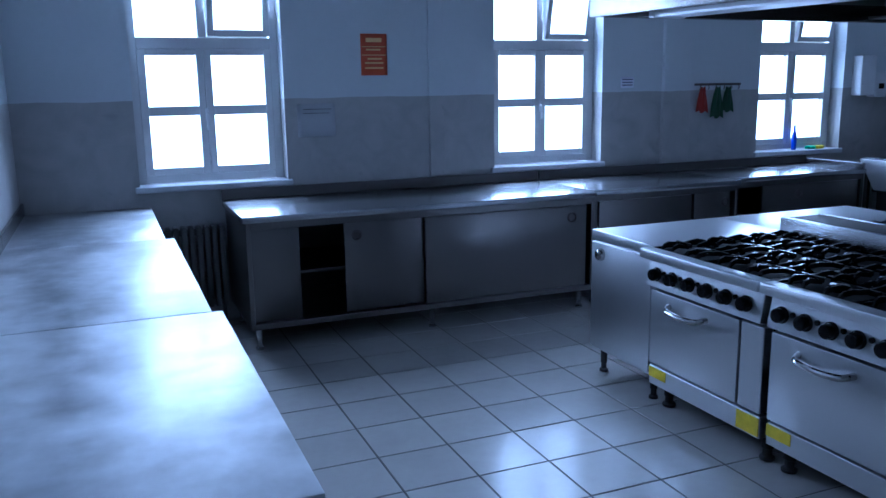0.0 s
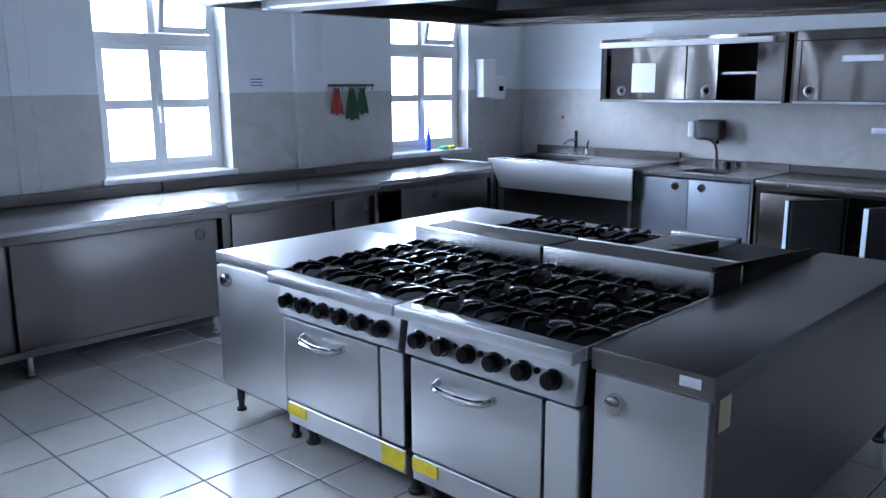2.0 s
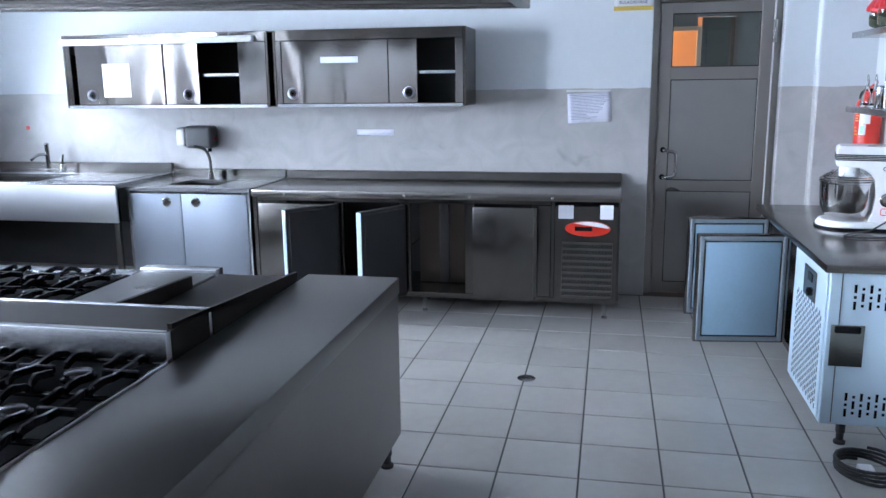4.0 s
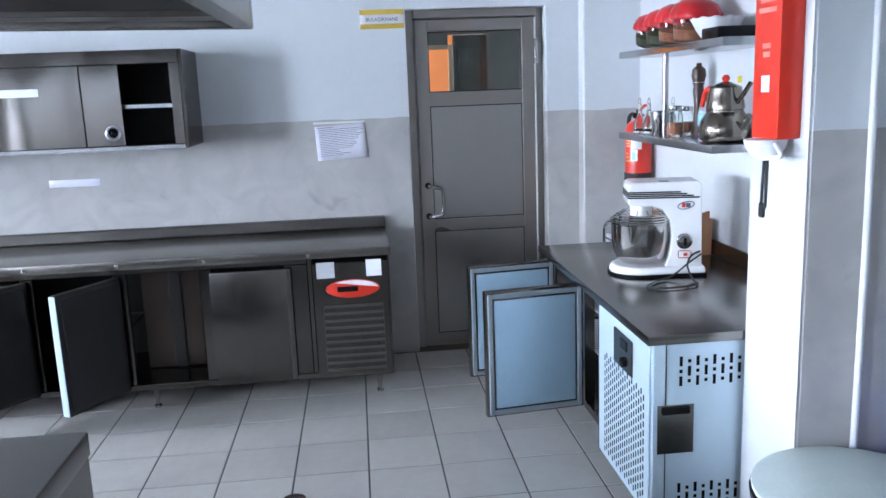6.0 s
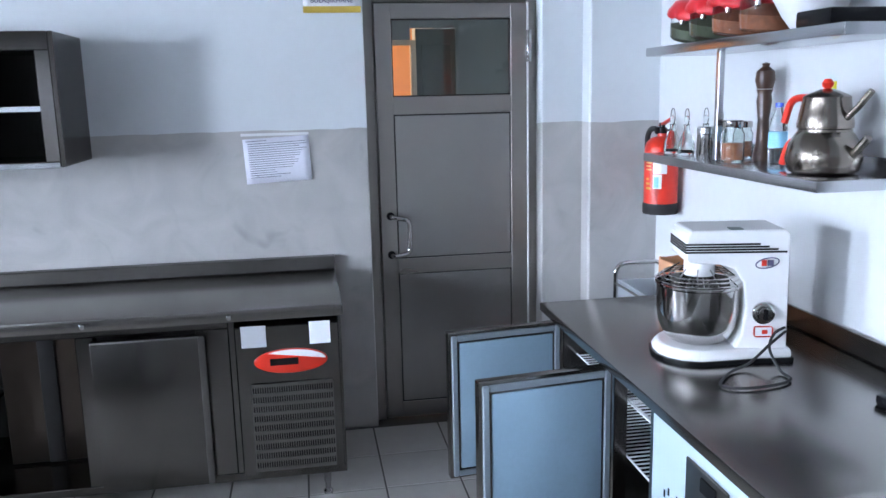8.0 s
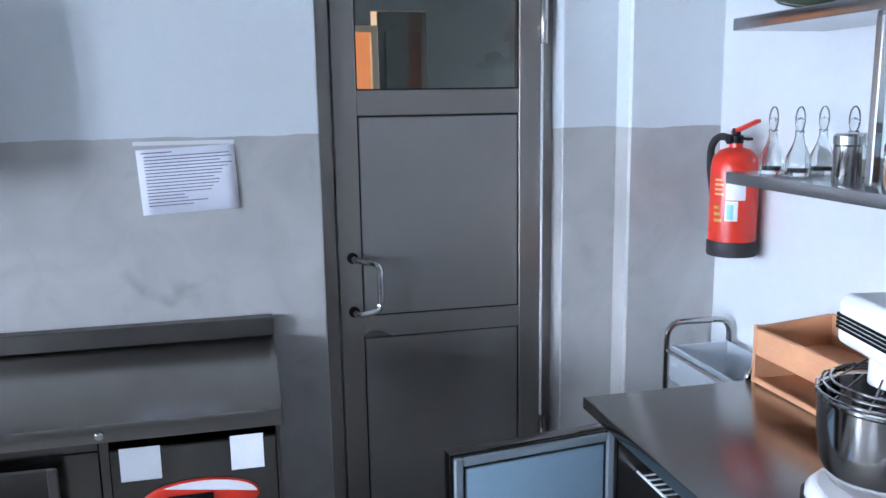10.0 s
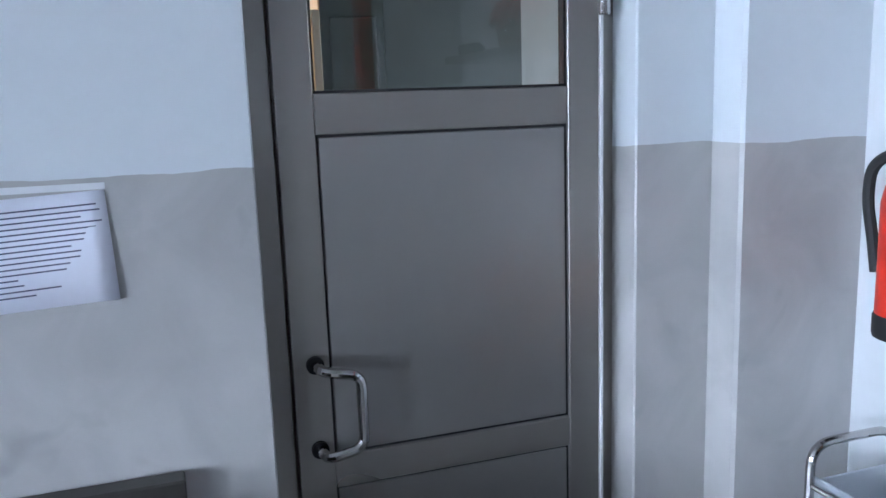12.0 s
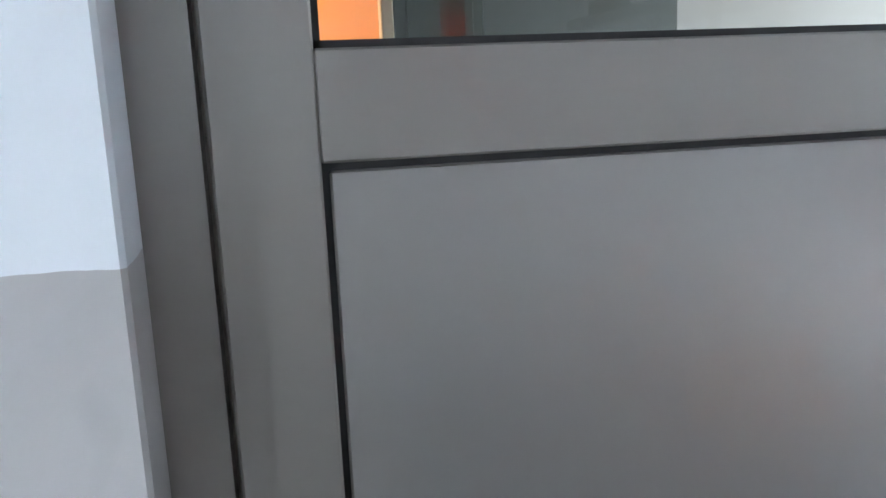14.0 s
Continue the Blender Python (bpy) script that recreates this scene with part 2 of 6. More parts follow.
def box(bm, x0, x1, y0, y1, z0, z1, bevel=0.0, turn=None, seg=1):
    """A bevelled box between two corners, put through turn if given."""
    r = bmesh.ops.create_cube(bm, size=1.0)
    vs = r["verts"]
    for v in vs:
        v.co = Vector(((x0 + x1) / 2 + v.co.x * (x1 - x0), (y0 + y1) / 2 + v.co.y * (y1 - y0), (z0 + z1) / 2 + v.co.z * (z1 - z0)))
    if bevel:
        es = list({e for v in vs for e in v.link_edges})
        r = bmesh.ops.bevel(bm, geom=es, offset=bevel, segments=seg, affect="EDGES", profile=0.6)
        vs = list({v for f in r["faces"] for v in f.verts} | {v for v in vs if v.is_valid})
    if turn is not None:
        for v in vs:
            v.co = turn @ v.co
    return bm


def boxed(x0, x1, y0, y1, z0, z1, bevel=0.003, seg=1):
    return box(bmesh.new(), x0, x1, y0, y1, z0, z1, bevel, None, seg)


def lathe(bm, profile, centre, steps=24, axis="z"):
    """Turn (radius, height) pairs about an upright (or x, y) axis through centre."""
    rings = []
    for r, h in profile:
        ring = []
        for k in range(steps):
            a = 2 * math.pi * k / steps
            c, s = math.cos(a) * max(r, 1e-4), math.sin(a) * max(r, 1e-4)
            p = {"z": (c, s, h), "x": (h, c, s), "y": (s, h, c)}[axis]
            ring.append(bm.verts.new(Vector(centre) + Vector(p)))
        rings.append(ring)
    for a, b in zip(rings, rings[1:]):
        for k in range(steps):
            bm.faces.new((a[k], a[(k + 1) % steps], b[(k + 1) % steps], b[k]))
    bm.faces.new(rings[0][::-1])
    bm.faces.new(rings[-1])
    return bm


def turned(profile, centre, steps=24, axis="z"):
    return lathe(bmesh.new(), profile, centre, steps, axis)


def tube(bm, pts, r, steps=10):
    """A round bar along points."""
    pts = [Vector(p) for p in pts]
    prev, side = None, None
    n = len(pts)
    for i, p in enumerate(pts):
        d = (pts[min(i + 1, n - 1)] - pts[max(i - 1, 0)]).normalized()
        ref = side if side is not None else (Vector((0, 0, 1)) if abs(d.z) < 0.9 else Vector((1, 0, 0)))
        up = (ref - d * ref.dot(d)).normalized()
        side = up
        w = d.cross(up)
        ring = [bm.verts.new(p + r * (math.cos(2 * math.pi * k / steps) * up + math.sin(2 * math.pi * k / steps) * w)) for k in range(steps)]
        if prev:
            for k in range(steps):
                bm.faces.new((prev[k], prev[(k + 1) % steps], ring[(k + 1) % steps], ring[k]))
        else:
            bm.faces.new(ring[::-1])
        prev = ring
    bm.faces.new(prev)
    return bm


def bent(pts, r=0.03, n=5):
    """Points with rounded corners."""
    out = [Vector(pts[0])]
    for a, b, c in zip(pts, pts[1:], pts[2:]):
        a, b, c = Vector(a), Vector(b), Vector(c)
        p, q = b + (a - b).normalized() * r, b + (c - b).normalized() * r
        for k in range(n + 1):
            t = k / n
            out.append((1 - t) ** 2 * p + 2 * t * (1 - t) * b + t * t * q)
    out.append(Vector(pts[-1]))
    return out


def mesh_ob(name, bm, material, shift=Vector((0, 0, 0)), smooth=True):
    bmesh.ops.recalc_face_normals(bm, faces=bm.faces)
    me = bpy.data.meshes.new(name)
    if shift.length:
        bmesh.ops.translate(bm, verts=bm.verts, vec=-shift)
    bm.to_mesh(me)
    bm.free()
    me.materials.append(material)
    if smooth:
        me.polygons.foreach_set("use_smooth", [True] * len(me.polygons))
        me.set_sharp_from_angle(angle=radians(35))
    return new(name, me)


def thing(name, at, label, category, group=""):
    """An empty at the base of a thing, in the world's axes."""
    ob = new(name)
    ob.empty_display_size = 0.1
    ob.location = at
    ORIGIN[ob.name] = Vector(at)
    return tagged(ob, label, category, group)


def part(name, bm, material, parent, label=""):
    ob = mesh_ob(name, bm, material, ORIGIN[parent.name])
    ob.parent = parent
    ORIGIN[ob.name] = ORIGIN[parent.name]
    return tagged(ob, label)


def single(name, bm, material, label, category, at=(0, 0, 0), group=""):
    ob = mesh_ob(name, bm, material, Vector(at))
    ob.location = at
    ORIGIN[ob.name] = Vector(at)
    return tagged(ob, label, category, group)


def built(name, bm, material, label, category):
    ob = mesh_ob(name, bm, material)
    ORIGIN[ob.name] = Vector((0, 0, 0))
    return tagged(ob, label, category, kind="structure")


def pieces(name, boxes, material, parent, bevel=0.002):
    """Each panel of a carcass as a part of its own."""
    return [part(name, boxed(*b, bevel), material, parent) for b in boxes]


def stuff(ob):
    return tagged(ob, kind="stuff")


def letters(name, text, size, material, parent, m, label=""):
    """Flat raised letters as a mesh, at the pose m."""
    cu = bpy.data.curves.new(name, "FONT")
    cu.body, cu.size, cu.extrude, cu.align_x, cu.align_y = text, size, 0.0008, "CENTER", "CENTER"
    tmp = bpy.data.objects.new(name, cu)
    me = bpy.data.meshes.new_from_object(tmp)
    bpy.data.objects.remove(tmp)
    bm = bmesh.new()
    bm.from_mesh(me)
    bmesh.ops.transform(bm, matrix=m, verts=bm.verts)
    return part(name, bm, material, parent, label)
# ---------- structure ----------
bm = bmesh.new()
xs = [WEST - 0.3] + [v for w in WIN for v in w] + [EAST + 0.2]
box(bm, xs[0], xs[-1], NORTH, NORTH + 0.22, 0, SILL)
box(bm, xs[0], xs[-1], NORTH, NORTH + 0.22, HEAD, CEIL)
for a, b in zip(xs[0::2], xs[1::2]):
    box(bm, a, b, NORTH, NORTH + 0.22, SILL, HEAD)
for a, b, d in ((3.02, 3.14, 0.02), (5.15, 5.43, 0.035)):  # shallow pilasters
    box(bm, a, b, NORTH - d, NORTH + 0.01, 0, CEIL, 0.004)
wall_north = built("wall_north", bm, PAINT, "white painted wall with grey gloss lower half and three windows", "wall")
DOOR_Y0, DOOR_Y1, DOOR_TOP = -0.426, 0.457, 2.20
bm = bmesh.new()
box(bm, EAST, EAST + 0.2, DOOR_Y1, NORTH, 0, CEIL, 0.004)
box(bm, EAST, EAST + 0.2, -1.2, DOOR_Y0, 0, CEIL, 0.004)
box(bm, EAST, EAST + 0.2, DOOR_Y0, DOOR_Y1, DOOR_TOP, CEIL)
box(bm, 7.985, EAST + 0.002, -1.01, -0.635, 0, CEIL, 0.008)
wall_east = built("wall_east", bm, PAINT, "white wall with grey gloss lower half beside the door", "wall")
bm = bmesh.new()
box(bm, 5.19, 5.54, SOUTH, -0.53, 0, CEIL, 0.01)
# unseen back wall, set far off to lower the room's bounced light
box(bm, WEST - 0.3, 5.19, SOUTH - 0.2, SOUTH, 0, CEIL)
wall_south = built("wall_south", bm, PAINT, "white and grey painted wall with a projecting pier", "wall")
wall_niche = built("wall_niche", boxed(5.54, EAST + 0.2, -1.2, -1.0, 0, CEIL, 0), WHITE_PAINT, "plain white painted wall of the niche", "wall")
pier_face = built("pier_face", boxed(5.191, 5.539, -0.5305, -0.5275, 0, CEIL, 0.001), WHITE_PAINT, "plain white painted face of the pier", "wall")
wall_west = built("wall_west", boxed(WEST - 0.3, WEST, SOUTH, NORTH, 0, CEIL, 0), PAINT, "white and grey painted side wall", "wall")
ceiling = built("ceiling", boxed(WEST - 0.3, EAST + 0.2, SOUTH - 0.2, NORTH + 0.3, CEIL, CEIL + 0.15, 0), CEILING, "plain unseen ceiling, greyed to cut bounced light", "ceiling")
floor = built("floor", boxed(WEST - 0.3, EAST + 3.6, SOUTH - 1.2, NORTH + 0.3, -0.2, -0.003, 0), GROUT, "pale glazed square floor tiles with dark joints", "floor")
ground = built("ground", boxed(-300, 300, -300, 300, -0.6, -0.35, 0), SOIL, "dry pale ground outside the windows", "ground")


def window(n, x0, x1):
    """A white window with two casements below, a fixed light and a tilted vent above."""
    ob = built(f"window_{n}", box(bmesh.new(), x0 + 0.0, x0 + 0.055, 6.26, 6.33, SILL, HEAD, 0.004), UPVC, "white framed window with small panes and an open top vent", "window")
    xm = (x0 + x1) / 2 - 0.015
    for a in ((x1 - 0.055, x1, SILL, HEAD), (x0 + 0.055, x1 - 0.055, SILL + 0.02, SILL + 0.075), (x0 + 0.055, x1 - 0.055, HEAD - 0.06, HEAD)):
        part("frame_bar", boxed(a[0], a[1], 6.26, 6.33, a[2], a[3], 0.004), UPVC, ob)
    part("transom", boxed(x0 + 0.055, x1 - 0.055, 6.25, 6.33, 1.885, 1.965, 0.005), UPVC, ob)
    part("mullion", boxed(xm - 0.03, xm + 0.03, 6.26, 6.335, 1.965, HEAD - 0.06, 0.004), UPVC, ob)
    part("sill", boxed(x0 - 0.03, x1 + 0.03, 6.09, 6.26, SILL - 0.025, SILL + 0.018, 0.006), SILLM, ob, "pale stone window sill")
    for a, b in ((x0 + 0.055, xm), (xm, x1 - 0.055)):
        sash = bmesh.new()
        for q in ((a, a + 0.05, SILL + 0.075, 1.885), (b - 0.05, b, SILL + 0.075, 1.885), (a + 0.05, b - 0.05, SILL + 0.075, SILL + 0.125), (a + 0.05, b - 0.05, 1.845, 1.885), (a + 0.05, b - 0.05, 1.44, 1.505)):
            box(sash, q[0], q[1], 6.245, 6.31, q[2], q[3], 0.004)
        s = part("sash", sash, UPVC, ob)
        for z0, z1 in ((SILL + 0.125, 1.44), (1.505, 1.845)):
            p = part("pane", boxed(a + 0.05, b - 0.05, 6.275, 6.281, z0, z1, 0), WINGLASS, s)
            p.visible_shadow = False
    p = part("pane", boxed(x0 + 0.055, xm - 0.03, 6.29, 6.296, 1.965, HEAD - 0.06, 0), WINGLASS, ob)
    p.visible_shadow = False
    tilt = Matrix.Translation((0, 6.26, 1.975)) @ pose(0, 0, 0, 11) @ Matrix.Translation((0, -6.26, -1.975))
    vent = bmesh.new()
    a, b, z0, z1 = xm + 0.035, x1 - 0.06, 1.975, HEAD - 0.07
    for q in ((a, a + 0.045, z0, z1), (b - 0.045, b, z0, z1), (a + 0.045, b - 0.045, z0, z0 + 0.045), (a + 0.045, b - 0.045, z1 - 0.045, z1)):
        box(vent, q[0], q[1], 6.235, 6.28, q[2], q[3], 0.004, tilt)
    v = part("vent_sash", vent, UPVC, ob, "tilted open top vent")
    p = part("pane", box(bmesh.new(), a + 0.045, b - 0.045, 6.255, 6.26, z0 + 0.045, z1 - 0.045, 0, tilt), WINGLASS, v)
    p.visible_shadow = False
    h = bmesh.new()
    box(h, xm - 0.013, xm + 0.013, 6.232, 6.245, 1.40, 1.49, 0.004)
    box(h, xm - 0.009, xm + 0.009, 6.205, 6.22, 1.34, 1.455, 0.004)
    box(h, xm - 0.008, xm + 0.008, 6.215, 6.235, 1.44, 1.46, 0.002)
    part("window_handle", h, WPLASTIC, ob)


for i, (a, b) in enumerate(WIN):
    window(i + 1, a, b)


def doorway():
    """The grey aluminium door with a glazed top light in its frame."""
    L0, L1, T = -0.365, 0.400, 2.138
    ob = built("door_1", boxed(8.155, 8.20, L1 - 0.082, L1, 0.012, T, 0.002), ALU, "closed grey aluminium door with a glazed top light", "door")
    part("stile", boxed(8.155, 8.20, L0, L0 + 0.082, 0.012, T, 0.002), ALU, ob)
    for z0, z1 in ((0.012, 0.095), (0.793, 0.871), (1.603, 1.69), (2.065, T)):
        part("rail", boxed(8.156, 8.199, L0 + 0.082, L1 - 0.082, z0, z1, 0.002), ALU, ob)
    for z0, z1 in ((0.095, 0.793), (0.871, 1.603)):
        part("gasket", boxed(8.166, 8.19, L0 + 0.082, L1 - 0.082, z0, z1, 0), GASKET, ob, "black rubber seal round a panel")
        part("panel", boxed(8.162, 8.194, L0 + 0.0885, L1 - 0.0885, z0 + 0.0065, z1 - 0.0065, 0.002), ALU_PANEL, ob)
    seal = bmesh.new()
    a, b = L0 + 0.082, L1 - 0.082
    for q in ((a, a + 0.006, 1.69, 2.065), (b - 0.006, b, 1.69, 2.065), (a, b, 1.69, 1.696), (a, b, 2.059, 2.065)):
        box(seal, 8.163, 8.192, q[0], q[1], q[2], q[3])
    part("gasket", seal, GASKET, ob)
    p = part("pane", boxed(8.176, 8.181, a + 0.005, b - 0.005, 1.695, 2.06, 0), WINGLASS, ob)
    p.visible_shadow = False
    for y0, y1, fx in ((L1 + 0.004, DOOR_Y1 + 0.006, 8.17), (DOOR_Y0 - 0.006, L0 - 0.004, 8.196)):
        part("door_frame", boxed(fx, 8.26, y0, y1, 0, DOOR_TOP - 0.002, 0.003), ALU, ob)
    part("door_frame", boxed(8.13, 8.26, L0 - 0.006, L1 + 0.004, T + 0.006, DOOR_TOP - 0.002, 0.003), ALU, ob)
    for y0, y1, z0, z1 in ((L1 - 0.012, L1 + 0.01, 0, T + 0.02), (L0 - 0.012, L0 + 0.012, 0, T + 0.02), (L0 + 0.0125, L1 - 0.0125, T - 0.012, T + 0.02)):
        part("door_stop", boxed(8.203, 8.2605, y0, y1, z0, z1, 0.001), ALU, ob)
    part("edge_trim", boxed(8.149, 8.1975, L0 - 0.0095, L0 - 0.0015, 0.01, T, 0.001), UPVC, ob, "thin pale edge strip")
    h = tube(bmesh.new(), bent([(8.155, 0.352, 1.097), (8.085, 0.345, 1.097), (8.085, 0.262, 1.082), (8.085, 0.262, 0.912), (8.085, 0.345, 0.897), (8.155, 0.352, 0.897)], 0.03), 0.012)
    hd = part("door_handle", h, CHROME, ob, "bent chrome pull handle")
    for z in (1.097, 0.897):
        part("rose", turned([(0.02, 0.0), (0.02, 0.012), (0.014, 0.016)], (8.139, 0.352, z), 16, "x"), BLACK, hd)
    for z in (1.93, 0.35):
        hg = bmesh.new()
        lathe(hg, [(0.012, 0), (0.014, 0.005), (0.014, 0.15), (0.012, 0.155)], (8.142, L0 - 0.008, z - 0.08), 12)
        part("hinge", hg, CHROME, ob)
    ob.location.x = 0.012  # the leaf sits this much deeper in its opening


doorway()

# lobby behind the door
bm = bmesh.new()
# unseen south wall; its opening is added for the fill light
box(bm, 8.3, 10.25, -3.1, -3.0, 0, 0.9)
box(bm, 8.3, 10.25, -3.1, -3.0, 2.3, CEIL)
box(bm, 8.3, 8.5, -3.1, -3.0, 0.9, 2.3)
box(bm, 10.0, 10.25, -3.1, -3.0, 0.9, 2.3)
box(bm, 8.3, 12.0, 2.4, 2.5, 0, CEIL)
box(bm, 8.28, 8.3, -3.0, -1.2, 0, CEIL)
box(bm, 10.25, 10.4, -3.0, -1.08, 0, CEIL)
box(bm, 10.4, 11.7, -0.33, -0.25, 0, CEIL)
wall_lobby = built("wall_lobby", bm, PAINT, "pale painted walls of the lobby behind the door", "wall")
wall_orange = built("wall_orange", boxed(11.6, 11.7, -0.25, 2.4, 0, CEIL, 0), ORANGE, "warm orange painted wall beyond the lobby", "wall")
ceiling_lobby = built("ceiling_lobby", boxed(8.3, 11.9, -3.1, 2.5, CEIL, CEIL + 0.1, 0), CEILING, "plain unseen lobby ceiling in the same grey", "ceiling")
door_2 = built("door_2", boxed(10.185, 10.25, -0.085, -0.045, 0, 2.09, 0.004), CREAMY, "dark green inner door standing beside an open doorway", "door")
leaf = part("door_leaf", boxed(10.195, 10.24, -0.385, -0.0865, 0.01, 2.17, 0.006, 2), DARKGREEN, door_2)
for z0, z1 in ((0.15, 0.95), (1.10, 2.06)):
    part("panel", boxed(10.186, 10.1955, -0.35, -0.125, z0, z1, 0.005), DARKGREEN, leaf)
part("lintel", boxed(10.19, 10.25, -0.045, 2.4, 2.09, CEIL, 0.004), TEAL, door_2, "dark wall head over the doorway")
part("architrave", boxed(10.18, 10.1895, -0.045, 2.4, 2.05, 2.09, 0.003), CREAMY, door_2)
part("overpanel", boxed(10.195, 10.25, -0.385, -0.0455, 2.175, CEIL, 0), TEAL, door_2)
wall_teal = built("wall_teal", boxed(10.20, 10.4, -1.08, -0.386, 0, CEIL, 0), TEAL, "teal grey painted wall end in the lobby", "wall")
# added fill in the unseen south opening, brightens the lobby
lamp = new("lobby_fill_south", bpy.data.lights.new("lobby_fill_south", "AREA"))
lamp.data.shape, lamp.data.size, lamp.data.size_y, lamp.data.energy, lamp.data.color = "RECTANGLE", 1.5, 1.4, 9, (0.9, 0.95, 1.0)
lamp.matrix_world = look((9.25, -3.02, 1.6), (9.25, 0, 1.6))
# added warm fill for the orange wall, no visible fitting
lamp = new("lobby_fill_warm", bpy.data.lights.new("lobby_fill_warm", "AREA"))
lamp.data.size, lamp.data.energy, lamp.data.color = 0.6, 22, (1.0, 0.75, 0.5)
lamp.matrix_world = look((10.95, 1.0, 2.85), (10.95, 1.001, 0))


# ---------- island ----------
TOP = 0.82
FLUE = 0.908  # height of the flue behind the burners


def foot(parent, x, y, h, r=0.019):
    part("foot", turned([(r * 1.25, 0), (r * 1.3, 0.012), (r * 0.8, 0.02), (r * 0.8, 0.05), (r, 0.055), (r, h)], (x, y, 0), 14), RUBBER if h <= 0.14 else STEEL, parent)


def neutral_unit(x0, x1, y0, y1, label, side):
    """A plain steel work unit with a folded top; side is -1 or 1 for a west or east front."""
    ob = thing("work_unit", ((x0 + x1) / 2, (y0 + y1) / 2, 0), label, "work unit", "cooking island units")
    part("worktop", boxed(x0 - 0.005, x1 + 0.005, y0, y1, TOP - 0.055, TOP, 0.006, 2), STOVE, ob)
    part("body", boxed(x0 + 0.01, x1 - 0.01, y0 + 0.004, y1 - 0.004, 0.14, TOP - 0.055, 0.003), STOVE, ob)
    for x in (x0 + 0.06, x1 - 0.06):
        for y in (y0 + 0.05, y1 - 0.05):
            foot(ob, x, y, 0.14)
    fx = x0 if side < 0 else x1
    d = part("door", boxed(fx - 0.012, fx + 0.012, y0 + 0.012, y1 - 0.012, 0.16, TOP - 0.065, 0.004, 2), STOVE, ob)
    hx = fx + side * 0.012
    hy = y1 - 0.11
    cup = bmesh.new()
    lathe(cup, [(0.034, 0.0), (0.034, side * 0.012), (0.028, side * 0.026), (0.012, side * 0.032), (0.001, side * 0.033)], (hx, hy, TOP - 0.125), 20, "x")
    part("handle", cup, CHROME, d, "round chrome finger pull")
    return ob


def blade(bm, pts, w, h):
    """A flat cast bar on edge along points in the xz plane."""
    rings = []
    for x, y, z in pts:
        rings.append([bm.verts.new((x + a, y + b, z + c)) for a, b, c in ((0, -w, -h), (0, w, -h), (0, w * 0.7, 0), (0, -w * 0.7, 0))])
    for p, q in zip(rings, rings[1:]):
        for k in range(4):
            bm.faces.new((p[k], p[(k + 1) % 4], q[(k + 1) % 4], q[k]))
    bm.faces.new(rings[0][::-1]), bm.faces.new(rings[-1])


def grate_mesh():
    """One cast pan support: a rim, swelling blades across it and two short ones to the burner."""
    bm = bmesh.new()
    w, d, t = 0.186, 0.139, 0.007
    for s in (-1, 1):
        box(bm, -d, d, s * w - t, s * w + t, 0, 0.012, 0.003)
        box(bm, s * d - t, s * d + t, -w, w, 0, 0.010, 0.003)
    for y, gap in ((-0.132, 0.0), (-0.062, 0.03), (0.062, 0.03), (0.132, 0.0)):
        for s in (-1, 1):
            bow = 0.014 * (1 if y > 0 else -1)
            pts = [(s * d, y - bow, 0.018), (s * (d - 0.016), y - bow * 0.4, 0.036), (s * (d - 0.05), y + bow * 0.3, 0.044), (s * (d * 0.4 + gap * 0.4), y + bow * 0.5, 0.040), (s * gap, y, 0.034)]
            blade(bm, pts, 0.0075, 0.020)
    for s in (-1, 1):
        box(bm, -0.007, 0.007, min(s * w, s * 0.075), max(s * w, s * 0.075), 0.012, 0.034, 0.003)
    bmesh.ops.recalc_face_normals(bm, faces=bm.faces)
    me = bpy.data.meshes.new("grate")
    bm.to_mesh(me)
    bm.free()
    me.materials.append(IRON)
    me.polygons.foreach_set("use_smooth", [True] * len(me.polygons))
    me.set_sharp_from_angle(angle=radians(35))
    return me


def shared(name, me, parent, at, rot=0.0, label=""):
    ob = new(name, me)
    ob.parent = parent
    ob.location = Vector(at) - ORIGIN[parent.name]
    ob.rotation_euler = (0, 0, rot)
    return tagged(ob, label)


GRATE = grate_mesh()
_b = turned([(0.048, 0), (0.050, 0.009), (0.040, 0.015), (0.038, 0.021), (0.028, 0.025), (0.0, 0.026)], (0, 0, 0), 22)
bmesh.ops.recalc_face_normals(_b, faces=_b.faces)
BURNER = bpy.data.meshes.new("burner")
_b.to_mesh(BURNER)
_b.free()
BURNER.materials.append(BURNT)
BURNER.polygons.foreach_set("use_smooth", [True] * len(BURNER.polygons))
BURNER.set_sharp_from_angle(angle=radians(35))
_b = bmesh.new()
lathe(_b, [(0.029, 0.0), (0.029, -0.007), (0.025, -0.010), (0.0245, -0.030), (0.021, -0.036), (0.0, -0.0375)], (0, 0, 0), 20, "x")
box(_b, -0.0395, -0.036, -0.003, 0.003, 0.002, 0.016, 0.001)
bmesh.ops.recalc_face_normals(_b, faces=_b.faces)
KNOB = bpy.data.meshes.new("knob")
bmesh.ops.scale(_b, vec=(1.1, 1.2, 1.2), verts=_b.verts)
_b.to_mesh(KNOB)
_b.free()
KNOB.materials.append(BLACK)
KNOB.polygons.foreach_set("use_smooth", [True] * len(KNOB.polygons))
KNOB.set_sharp_from_angle(angle=radians(35))


